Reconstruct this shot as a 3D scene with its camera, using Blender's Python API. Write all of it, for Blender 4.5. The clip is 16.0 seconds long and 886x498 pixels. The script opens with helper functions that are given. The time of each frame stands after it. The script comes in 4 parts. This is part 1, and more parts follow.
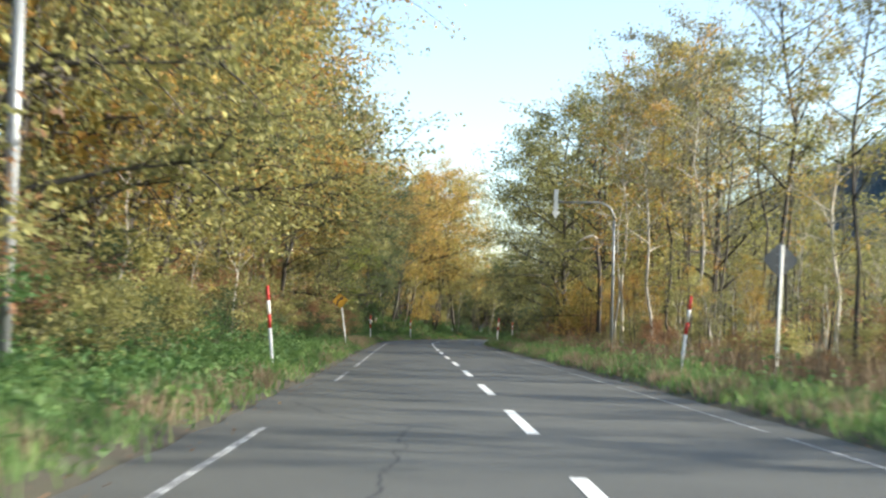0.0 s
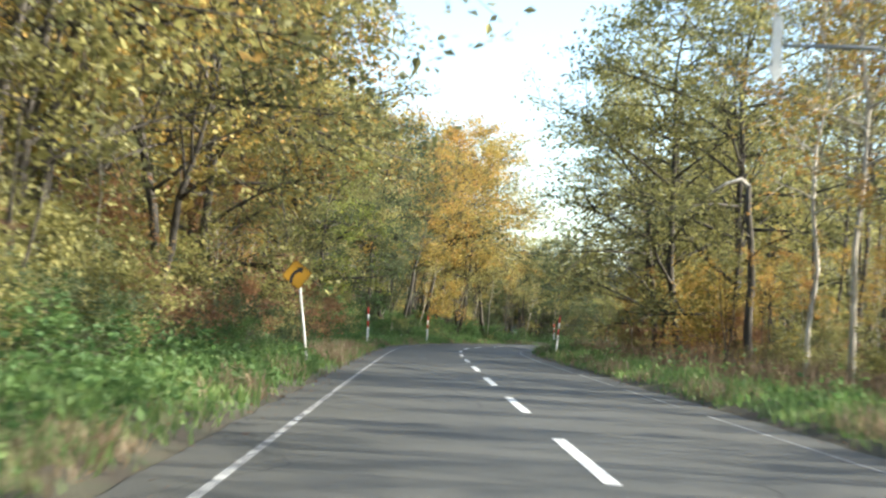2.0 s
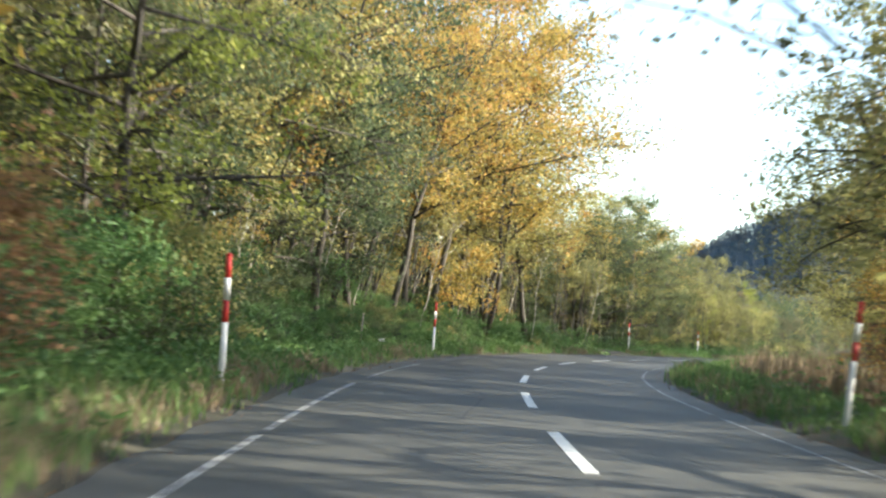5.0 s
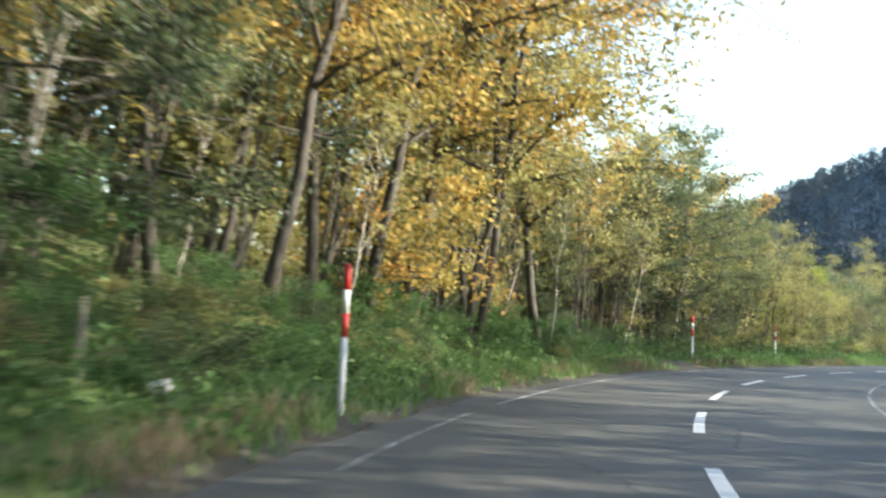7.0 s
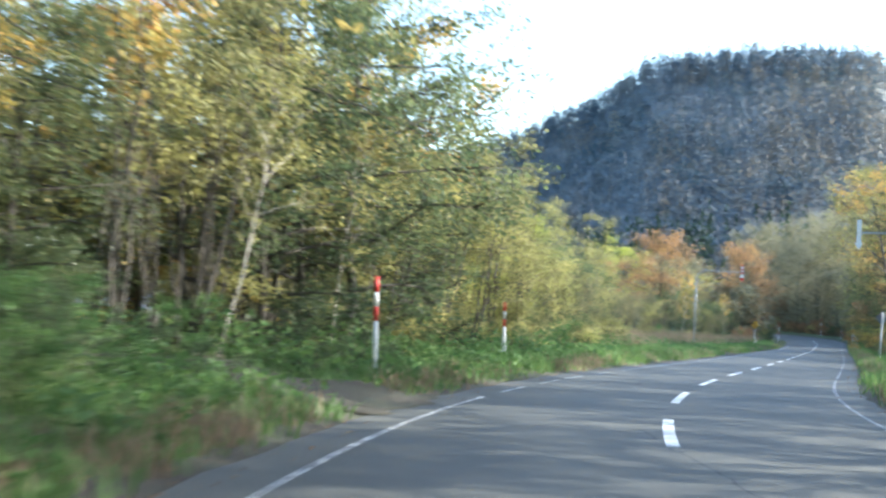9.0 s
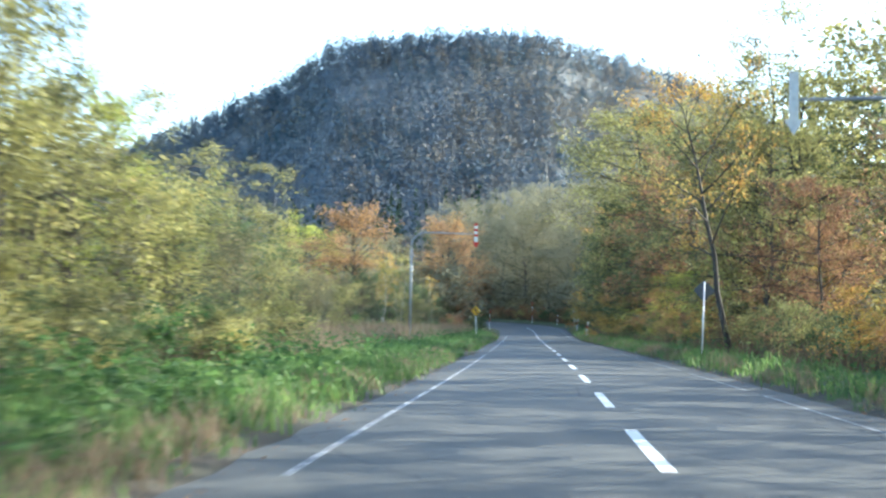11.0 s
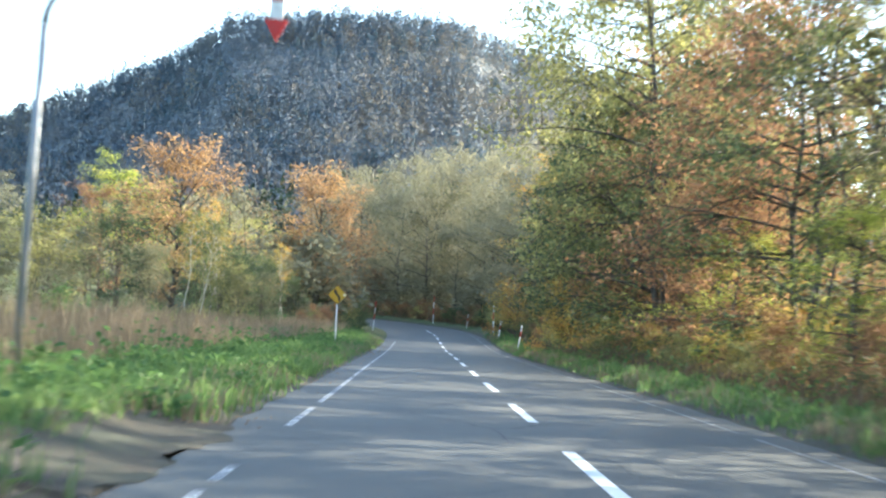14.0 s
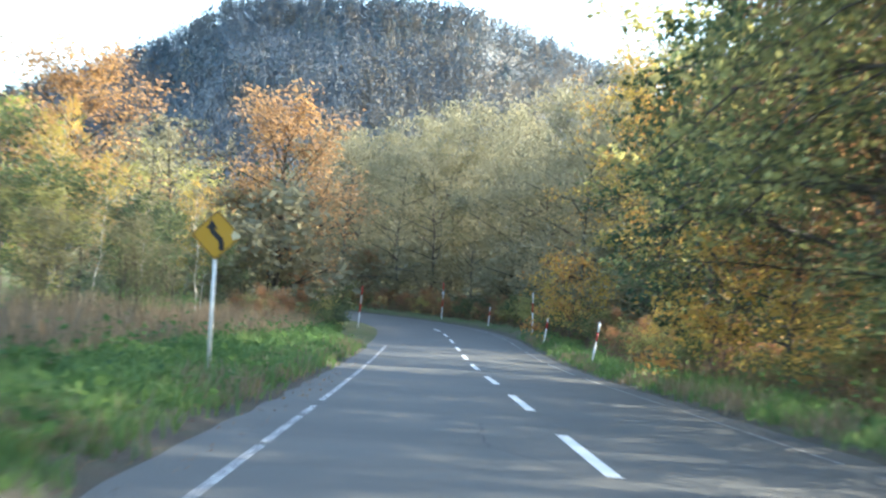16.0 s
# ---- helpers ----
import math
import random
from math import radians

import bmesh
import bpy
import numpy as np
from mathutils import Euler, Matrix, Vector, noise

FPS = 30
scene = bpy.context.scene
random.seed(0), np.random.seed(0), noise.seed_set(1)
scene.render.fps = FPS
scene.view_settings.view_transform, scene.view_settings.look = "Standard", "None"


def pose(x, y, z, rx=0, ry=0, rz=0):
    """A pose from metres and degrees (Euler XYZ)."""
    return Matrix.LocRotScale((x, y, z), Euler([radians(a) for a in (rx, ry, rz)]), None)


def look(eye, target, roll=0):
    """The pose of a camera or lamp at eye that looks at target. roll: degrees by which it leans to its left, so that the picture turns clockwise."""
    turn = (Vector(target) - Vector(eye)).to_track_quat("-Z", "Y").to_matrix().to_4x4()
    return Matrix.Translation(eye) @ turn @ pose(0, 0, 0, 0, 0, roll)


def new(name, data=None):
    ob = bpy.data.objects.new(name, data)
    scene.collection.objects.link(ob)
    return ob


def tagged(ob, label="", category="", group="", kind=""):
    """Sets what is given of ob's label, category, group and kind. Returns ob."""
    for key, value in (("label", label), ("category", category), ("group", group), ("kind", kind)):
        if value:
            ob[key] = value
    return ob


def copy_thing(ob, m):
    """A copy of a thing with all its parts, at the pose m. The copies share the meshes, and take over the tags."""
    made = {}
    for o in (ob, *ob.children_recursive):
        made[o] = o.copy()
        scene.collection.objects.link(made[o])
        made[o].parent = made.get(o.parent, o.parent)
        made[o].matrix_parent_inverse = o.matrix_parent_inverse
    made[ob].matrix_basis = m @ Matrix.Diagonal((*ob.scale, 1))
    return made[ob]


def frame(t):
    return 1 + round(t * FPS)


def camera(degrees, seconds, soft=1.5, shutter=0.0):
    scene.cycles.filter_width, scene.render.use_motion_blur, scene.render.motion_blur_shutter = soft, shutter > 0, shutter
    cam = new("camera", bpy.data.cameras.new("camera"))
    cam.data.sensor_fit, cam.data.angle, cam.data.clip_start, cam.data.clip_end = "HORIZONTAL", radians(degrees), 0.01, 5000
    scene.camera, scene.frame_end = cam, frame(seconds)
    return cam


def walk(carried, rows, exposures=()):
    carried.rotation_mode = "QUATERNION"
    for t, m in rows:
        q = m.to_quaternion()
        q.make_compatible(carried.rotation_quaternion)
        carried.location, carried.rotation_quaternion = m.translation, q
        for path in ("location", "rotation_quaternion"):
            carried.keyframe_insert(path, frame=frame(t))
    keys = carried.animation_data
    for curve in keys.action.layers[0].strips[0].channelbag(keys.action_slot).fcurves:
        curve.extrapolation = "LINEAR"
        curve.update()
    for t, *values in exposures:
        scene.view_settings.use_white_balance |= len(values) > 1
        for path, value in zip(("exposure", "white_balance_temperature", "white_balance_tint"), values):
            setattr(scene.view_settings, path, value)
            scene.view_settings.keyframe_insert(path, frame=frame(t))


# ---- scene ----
cam = camera(33.1, 16.0, soft=2.4, shutter=0.5)
PATH = [
    (0, (0.00, -0.00, 1.23), (-0.00, 19.97, 2.28), 1.7),
    (0.5, (-0.15, 8.93, 1.26), (-0.18, 28.90, 2.32), 2.1),
    (1, (-0.30, 17.67, 1.27), (-0.48, 37.65, 2.29), 2.5),
    (1.5, (-0.53, 26.41, 1.27), (-0.76, 46.38, 2.29), 2.8),
    (2, (-0.77, 34.84, 1.26), (-1.01, 54.82, 2.29), 3.1),
    (2.5, (-0.93, 42.74, 1.26), (-1.25, 62.71, 2.32), 3.7),
    (3, (-1.13, 50.59, 1.28), (-1.46, 70.56, 2.33), 4.1),
    (3.5, (-1.25, 58.60, 1.32), (-1.56, 78.57, 2.31), 4.1),
    (4, (-1.39, 67.02, 1.26), (-1.67, 86.99, 2.22), 4.3),
    (6.5, (-1.83, 109.63, 1.28), (-2.35, 129.60, 2.23), 4.2),
    (7, (-1.63, 118.09, 1.28), (-1.61, 138.06, 2.23), 3.1),
    (7.5, (-1.06, 126.42, 1.27), (-0.11, 146.38, 2.19), 2.7),
    (8, (-0.10, 134.65, 1.26), (2.07, 154.51, 2.19), 2.8),
    (8.5, (1.38, 142.94, 1.25), (4.78, 162.62, 2.23), 2.9),
    (9, (3.25, 151.03, 1.26), (7.99, 170.44, 2.21), 3.0),
    (9.5, (5.60, 159.13, 1.24), (11.54, 178.21, 2.22), 3.0),
    (10, (8.47, 167.05, 1.23), (15.50, 185.75, 2.24), 2.2),
    (12.5, (27.41, 204.93, 1.25), (37.34, 222.26, 2.28), 1.8),
    (13, (31.64, 212.55, 1.23), (41.70, 229.80, 2.29), 2.6),
    (13.5, (35.95, 220.02, 1.22), (45.84, 237.37, 2.27), 3.4),
    (14, (40.21, 227.74, 1.25), (50.05, 245.11, 2.32), 4.0),
    (14.5, (44.64, 235.81, 1.27), (54.40, 253.24, 2.29), 4.4),
    (15, (49.13, 243.97, 1.22), (58.89, 261.39, 2.29), 4.8),
    (15.5, (53.85, 252.24, 1.23), (63.52, 269.72, 2.30), 5.0),
    (16, (58.54, 261.24, 1.21), (68.34, 278.64, 2.24), 4.7),
]
walk(cam, [(t, look(eye, target, roll)) for t, eye, target, roll in PATH], exposures=[(0.0, 1.41, 6200, 6), (2.0, 1.76, 6200, 6), (4.0, 1.97, 6300, 6), (6.5, 2.0, 6300, 6), (8.0, 2.04, 6000, 6), (9.0, 2.26, 5750, 5), (10.0, 2.2, 5650, 4), (12.5, 2.14, 6000, 2), (13.5, 2.37, 6150, 4), (14.5, 2.5, 6250, 5), (16.0, 2.55, 6250, 5)])

# ---- sky and sun ----
SUN_FROM = radians(95)       # compass bearing of the sun, from +y towards +x
SUN_UP = radians(24)
world = bpy.data.worlds.new("world")
scene.world = world
world.use_nodes = True
wn = world.node_tree
sky = wn.nodes.new("ShaderNodeTexSky")
sky.sky_type, sky.sun_disc = "NISHITA", False
sky.sun_elevation, sky.sun_rotation = SUN_UP, SUN_FROM
sky.air_density, sky.dust_density, sky.ozone_density = 1.0, 1.2, 1.0
wn.links.new(sky.outputs[0], wn.nodes["Background"].inputs[0])
wn.nodes["Background"].inputs[1].default_value = 0.142
sun = new("sun", bpy.data.lights.new("sun", "SUN"))
sun.data.energy, sun.data.angle, sun.data.color = 5.0, radians(0.6), (1.0, 0.90, 0.74)
sun_way = Vector((math.sin(SUN_FROM) * math.cos(SUN_UP), math.cos(SUN_FROM) * math.cos(SUN_UP), math.sin(SUN_UP)))
sun.matrix_world = look(sun_way * 200, (0, 0, 0))

# ---- materials ----


def mat(name):
    m = bpy.data.materials.new(name)
    m.use_nodes = True
    m.node_tree.nodes.clear()
    return m, m.node_tree


def node(t, kind, **values):
    n = t.nodes.new("ShaderNode" + kind)
    for key, value in values.items():
        n.inputs[key.replace("_", " ")].default_value = value
    return n


def noise_node(t, scale, detail=4.0, rough=0.6, coords="Object"):
    tc = t.nodes.new("ShaderNodeTexCoord")
    n = node(t, "TexNoise", Scale=scale, Detail=detail, Roughness=rough)
    t.links.new(tc.outputs[coords], n.inputs["Vector"])
    return n.outputs["Fac"]


def ramp(t, source, stops):
    r = t.nodes.new("ShaderNodeValToRGB")
    while len(r.color_ramp.elements) < len(stops):
        r.color_ramp.elements.new(0.5)
    for e, (p, c) in zip(r.color_ramp.elements, stops):
        e.position, e.color = p, (*c, 1) if len(c) == 3 else c
    t.links.new(source, r.inputs[0])
    return r.outputs[0]


def mixed(t, fac, a, b, kind="MIX"):
    m = t.nodes.new("ShaderNodeMix")
    m.data_type, m.blend_type = "RGBA", kind
    for socket, value in ((0, fac), (6, a), (7, b)):
        if hasattr(value, "is_linked"):
            t.links.new(value, m.inputs[socket])
        else:
            m.inputs[socket].default_value = value if socket == 0 else (*value, 1)
    return m.outputs[2]


def finish(t, color, rough=0.8, metal=0.0, bump=None, depth=0.02, spec=0.3):
    p = t.nodes.new("ShaderNodeBsdfPrincipled")
    for key, value in (("Base Color", color), ("Roughness", rough), ("Metallic", metal), ("Specular IOR Level", spec)):
        if hasattr(value, "is_linked"):
            t.links.new(value, p.inputs[key])
        else:
            p.inputs[key].default_value = (*value, 1) if key == "Base Color" else value
    if bump is not None:
        b = node(t, "Bump", Strength=0.7, Distance=depth)
        t.links.new(bump, b.inputs["Height"])
        t.links.new(b.outputs[0], p.inputs["Normal"])
    out = t.nodes.new("ShaderNodeOutputMaterial")
    t.links.new(p.outputs[0], out.inputs[0])


def painted(name, color, dirt=(0.25, 0.22, 0.18), amount=0.35, rough=0.45, metal=0.0):
    m, t = mat(name)
    n = ramp(t, noise_node(t, 9.0, 6), [(0.45, (0, 0, 0)), (0.75, (amount, amount, amount))])
    finish(t, mixed(t, n, color, dirt), rough, metal, noise_node(t, 120), 0.002)
    return m


def asphalt_material():
    m, t = mat("asphalt")
    grain = noise_node(t, 55.0, 5, 0.75)
    patch = noise_node(t, 0.35, 5, 0.6)
    base = ramp(t, grain, [(0.3, (0.039, 0.039, 0.0345)), (0.7, (0.10, 0.0995, 0.087))])
    worn = mixed(t, ramp(t, patch, [(0.35, (0, 0, 0)), (0.7, (1, 1, 1))]), base, (0.091, 0.0905, 0.080))
    crack = t.nodes.new("ShaderNodeTexVoronoi")
    crack.feature = "DISTANCE_TO_EDGE"
    crack.inputs["Scale"].default_value = 0.22
    tc = t.nodes.new("ShaderNodeTexCoord")
    wob = node(t, "TexNoise", Scale=1.3, Detail=5.0)
    t.links.new(tc.outputs["Object"], wob.inputs["Vector"])
    t.links.new(mixed(t, 0.25, tc.outputs["Object"], wob.outputs["Color"]), crack.inputs["Vector"])
    line = ramp(t, crack.outputs["Distance"], [(0.0, (1, 1, 1)), (0.002, (0, 0, 0))])
    finish(t, mixed(t, line, worn, (0.02, 0.02, 0.021)), 0.72, 0.0, grain, 0.006, 0.35)
    return m


def line_material(name, wear):
    m, t = mat(name)
    n = noise_node(t, 2.2, 7, 0.75)
    fleck = noise_node(t, 28.0, 4, 0.7)
    both = mixed(t, 0.45, n, fleck)
    gone = ramp(t, both, [(wear - 0.06, (0, 0, 0)), (wear + 0.05, (1, 1, 1))])
    finish(t, mixed(t, gone, (0.66, 0.66, 0.63), (0.11, 0.11, 0.112)), 0.6, 0.0, fleck, 0.003)
    return m


def earth_material():
    m, t = mat("earth")
    n = noise_node(t, 0.5, 6, 0.65)
    fine = noise_node(t, 14.0, 6, 0.7)
    soil = ramp(t, fine, [(0.3, (0.05, 0.038, 0.026)), (0.55, (0.13, 0.10, 0.065)), (0.75, (0.23, 0.18, 0.11))])
    grass = ramp(t, fine, [(0.3, (0.03, 0.05, 0.015)), (0.7, (0.11, 0.13, 0.04))])
    finish(t, mixed(t, ramp(t, n, [(0.30, (0, 0, 0)), (0.52, (1, 1, 1))]), soil, grass), 0.95, 0.0, fine, 0.05)
    return m


def leaf_material(name, stops, glow=0.45):
    """Thin leaves that pass light; the tone changes from leaf to leaf, from bough to bough and from plant to plant."""
    m, t = mat(name)
    geo = t.nodes.new("ShaderNodeNewGeometry")
    info = t.nodes.new("ShaderNodeObjectInfo")
    patch = ramp(t, noise_node(t, 0.55, 3, 0.55), [(0.34, (0, 0, 0)), (0.66, (1, 1, 1))])
    tone = None
    for source, share in ((geo.outputs["Random Per Island"], 0.30), (info.outputs["Random"], 0.28), (patch, 0.42)):
        add = t.nodes.new("ShaderNodeMath")
        add.operation = "MULTIPLY_ADD"
        add.inputs[1].default_value, add.inputs[2].default_value = share, 0.0
        t.links.new(source, add.inputs[0])
        if tone is not None:
            t.links.new(tone, add.inputs[2])
        tone = add.outputs[0]
    color = ramp(t, tone, stops)
    d = t.nodes.new("ShaderNodeBsdfDiffuse")
    tr = t.nodes.new("ShaderNodeBsdfTranslucent")
    gl = node(t, "BsdfGlossy", Roughness=0.6)
    for n in (d, tr):
        t.links.new(color, n.inputs["Color"])
    mix = node(t, "MixShader", Fac=glow)
    t.links.new(d.outputs[0], mix.inputs[1])
    t.links.new(tr.outputs[0], mix.inputs[2])
    mix2 = node(t, "MixShader", Fac=0.02)
    t.links.new(mix.outputs[0], mix2.inputs[1])
    t.links.new(gl.outputs[0], mix2.inputs[2])
    out = t.nodes.new("ShaderNodeOutputMaterial")
    t.links.new(mix2.outputs[0], out.inputs[0])
    return m


def far_woods_material(name, stops):
    """A distant canopy: each crown takes a tone of its own, stems and crowns run upright."""
    m, t = mat(name)
    tc = t.nodes.new("ShaderNodeTexCoord")
    mp = t.nodes.new("ShaderNodeMapping")
    mp.inputs["Scale"].default_value = (0.10, 0.10, 0.035)
    t.links.new(tc.outputs["Object"], mp.inputs[0])
    n = node(t, "TexNoise", Scale=1.0, Detail=2.0, Roughness=0.5)
    t.links.new(mp.outputs[0], n.inputs["Vector"])
    wide = noise_node(t, 0.016, 3)
    geo = t.nodes.new("ShaderNodeNewGeometry")
    own = t.nodes.new("ShaderNodeAttribute")
    own.attribute_name = "crown_tone"
    tone = mixed(t, 0.42, mixed(t, 0.03, n.outputs["Fac"], geo.outputs["Random Per Island"]), wide)
    tone = mixed(t, 0.22, tone, own.outputs["Fac"])
    color = ramp(t, tone, stops)
    rounding = t.nodes.new("ShaderNodeAttribute")
    rounding.attribute_name = "crown_normal"
    unit = t.nodes.new("ShaderNodeVectorMath")
    unit.operation = "NORMALIZE"
    t.links.new(rounding.outputs["Vector"], unit.inputs[0])
    d = t.nodes.new("ShaderNodeBsdfDiffuse")
    t.links.new(color, d.inputs["Color"])
    t.links.new(unit.outputs[0], d.inputs["Normal"])
    out = t.nodes.new("ShaderNodeOutputMaterial")
    t.links.new(d.outputs[0], out.inputs[0])
    return m


def bark_material(name, dark, light, pale=0.5):
    m, t = mat(name)
    tc = t.nodes.new("ShaderNodeTexCoord")
    mp = t.nodes.new("ShaderNodeMapping")
    mp.inputs["Scale"].default_value = (9, 9, 2.2)
    t.links.new(tc.outputs["Object"], mp.inputs[0])
    n = node(t, "TexNoise", Scale=1.0, Detail=6.0, Roughness=0.7)
    t.links.new(mp.outputs[0], n.inputs["Vector"])
    finish(t, ramp(t, n.outputs["Fac"], [(pale - 0.15, dark), (pale + 0.12, light)]), 0.9, 0.0, n.outputs["Fac"], 0.03)
    return m


ASPHALT = asphalt_material()
CENTRE_PAINT = line_material("centre_paint", 0.66)
EDGE_PAINT = line_material("edge_paint", 0.47)
FAINT_PAINT = line_material("faint_edge_paint", 0.44)
EARTH = earth_material()


def shoulder_material():
    m, t = mat("gritty_shoulder")
    n = noise_node(t, 0.9, 5, 0.65)
    fine = noise_node(t, 30.0, 6, 0.75)
    grit = ramp(t, fine, [(0.3, (0.04, 0.034, 0.026)), (0.55, (0.082, 0.068, 0.05)), (0.75, (0.17, 0.14, 0.10))])
    finish(t, mixed(t, ramp(t, n, [(0.42, (0, 0, 0)), (0.62, (0.7, 0.7, 0.7))]), grit, (0.075, 0.08, 0.05)), 0.95, 0.0, fine, 0.03)
    return m


GRIT = shoulder_material()
OLIVE = leaf_material("olive_leaves", [(0.0, (0.052, 0.07, 0.038)), (0.25, (0.13, 0.138, 0.062)), (0.48, (0.26, 0.245, 0.095)), (0.68, (0.41, 0.39, 0.14)), (0.84, (0.44, 0.37, 0.145)), (1.0, (0.31, 0.19, 0.09))], 0.45)
GOLD = leaf_material("golden_leaves", [(0.0, (0.10, 0.12, 0.045)), (0.28, (0.25, 0.22, 0.065)), (0.48, (0.44, 0.325, 0.085)), (0.68, (0.485, 0.28, 0.085)), (1.0, (0.33, 0.14, 0.06))], 0.45)
LIME = leaf_material("lime_yellow_leaves", [(0.0, (0.10, 0.14, 0.035)), (0.5, (0.32, 0.36, 0.075)), (1.0, (0.52, 0.43, 0.10))], 0.55)
RUST = leaf_material("rusty_leaves", [(0.0, (0.09, 0.075, 0.05)), (0.28, (0.195, 0.12, 0.075)), (0.52, (0.29, 0.155, 0.085)), (0.78, (0.37, 0.225, 0.105)), (1.0, (0.42, 0.35, 0.14))], 0.55)
AMBER = leaf_material("amber_leaves", [(0.0, (0.20, 0.135, 0.08)), (0.5, (0.37, 0.225, 0.115)), (1.0, (0.56, 0.37, 0.13))])
GREEN = leaf_material("green_leaves", [(0.0, (0.034, 0.054, 0.032)), (0.42, (0.08, 0.112, 0.055)), (0.72, (0.155, 0.185, 0.08)), (1.0, (0.30, 0.29, 0.115))], 0.55)
PALE = leaf_material("pale_olive_leaves", [(0.0, (0.155, 0.155, 0.10)), (0.5, (0.225, 0.215, 0.14)), (1.0, (0.31, 0.28, 0.18))], 0.45)
DULL = leaf_material("dull_olive_leaves", [(0.0, (0.095, 0.098, 0.055)), (0.5, (0.17, 0.16, 0.088)), (1.0, (0.28, 0.24, 0.13))], 0.45)
NEEDLE = leaf_material("needles", [(0.0, (0.028, 0.055, 0.032)), (0.6, (0.05, 0.085, 0.045)), (1.0, (0.09, 0.12, 0.055))], 0.3)
LUSH = leaf_material("lush_leaves", [(0.0, (0.035, 0.08, 0.03)), (0.5, (0.092, 0.175, 0.055)), (0.8, (0.18, 0.275, 0.09)), (1.0, (0.32, 0.34, 0.14))], 0.45)
GRASS = leaf_material("grass_blades", [(0.0, (0.055, 0.115, 0.036)), (0.5, (0.13, 0.22, 0.068)), (0.8, (0.22, 0.30, 0.10)), (1.0, (0.37, 0.36, 0.18))], 0.5)
STRAW = leaf_material("dry_stems", [(0.0, (0.15, 0.115, 0.08)), (0.5, (0.26, 0.195, 0.125)), (1.0, (0.46, 0.38, 0.24))], 0.4)
BROWN_STEMS = leaf_material("brown_undergrowth", [(0.0, (0.07, 0.055, 0.042)), (0.5, (0.13, 0.095, 0.062)), (1.0, (0.26, 0.19, 0.115))], 0.3)
# Distance haze is put into the hill's leaf colours as a blue-grey tint.
HAZED_GREY_WOODS = far_woods_material("hazed_grey_twigs", [(0.36, (0.12, 0.165, 0.20)), (0.47, (0.185, 0.225, 0.255)), (0.56, (0.255, 0.265, 0.265)), (0.66, (0.35, 0.325, 0.285))])
TAWNY_WOODS = far_woods_material("tawny_far_leaves", [(0.38, (0.175, 0.17, 0.16)), (0.50, (0.265, 0.235, 0.19)), (0.64, (0.39, 0.325, 0.235))])
HAZED_GREEN_WOODS = far_woods_material("hazed_green_far_leaves", [(0.36, (0.10, 0.15, 0.175)), (0.64, (0.165, 0.215, 0.22))])
DARK_NEEDLE = far_woods_material("far_needles", [(0.35, (0.06, 0.085, 0.062)), (0.65, (0.105, 0.14, 0.085))])
BARK = bark_material("grey_brown_bark", (0.03, 0.026, 0.022), (0.10, 0.088, 0.073))
BIRCH = bark_material("pale_birch_bark", (0.13, 0.11, 0.09), (0.52, 0.48, 0.42), 0.42)
WHITE = painted("white_paint", (0.75, 0.75, 0.72))
RED = painted("red_paint", (0.50, 0.035, 0.03), (0.2, 0.1, 0.08))
YELLOW = painted("sign_yellow", (0.55, 0.29, 0.02), (0.45, 0.28, 0.08), 0.3, 0.35)
BLACK = painted("sign_black", (0.02, 0.02, 0.02), (0.08, 0.07, 0.06), 0.3)
STEEL = painted("galvanised_steel", (0.26, 0.275, 0.29), (0.26, 0.23, 0.2), 0.4, 0.5, 0.4)
BACK = painted("grey_sign_back", (0.11, 0.115, 0.12), (0.07, 0.065, 0.06), 0.4, 0.6)
OLD_WOOD = painted("weathered_wood", (0.28, 0.25, 0.19), (0.14, 0.13, 0.09), 0.6, 0.8)
FADED_GLINT = painted("faded_glint_sheeting", (0.72, 0.6, 0.36), (0.5, 0.4, 0.25), 0.4)



# Leaf litter of the hill, blue-grey like the haze painted into its woods.
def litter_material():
    m, t = mat("hazed_litter")
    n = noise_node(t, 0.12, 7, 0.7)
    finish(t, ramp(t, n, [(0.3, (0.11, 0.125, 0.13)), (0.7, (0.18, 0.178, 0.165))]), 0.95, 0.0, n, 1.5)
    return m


HAZED_LITTER = litter_material()

# ---- plan: the road's centre line ----
# heading in degrees to the left of +y, by metres along the line
HEADINGS = [(-80, 0.6), (0, 0.61), (20, 0.98), (40, 1.41), (60, 1.18), (80, 1.08), (90, 0.53), (100, -1.15), (110, -4.03), (120, -7.69), (130, -11.39),
            (140, -14.97), (150, -18.81), (160, -22.83), (170, -26.43), (180, -28.7), (190, -29.5), (200, -29.39), (220, -28.99), (240, -28.93), (260, -28.7),
            (280, -28.91), (300, -28.51), (318, -28.81), (338, -28.2), (352, -27.0), (366, -21.5), (383, -9.0), (403, 6.0), (450, 22.0), (520, 30.0)]
STEP = 0.5
S_GRID = np.arange(-80, 520, STEP)
H_GRID = np.radians(np.interp(S_GRID + STEP / 2, *zip(*HEADINGS)))
XY_GRID = np.cumsum(np.c_[-np.sin(H_GRID), np.cos(H_GRID)] * STEP, axis=0)
XY_GRID += np.array((1.163, 12.186)) - XY_GRID[int(round((0 + 80) / STEP)) - 1]
XY_GRID = np.r_[XY_GRID[:1] - (XY_GRID[1:2] - XY_GRID[:1]), XY_GRID[:-1]]


def heading(s):
    return np.interp(s, S_GRID, H_GRID)


def plan(s, u):
    """World x, y at s metres along the centre line and u metres to its right."""
    h = heading(s)
    return (np.interp(s, S_GRID, XY_GRID[:, 0]) + u * np.cos(h), np.interp(s, S_GRID, XY_GRID[:, 1]) + u * np.sin(h))


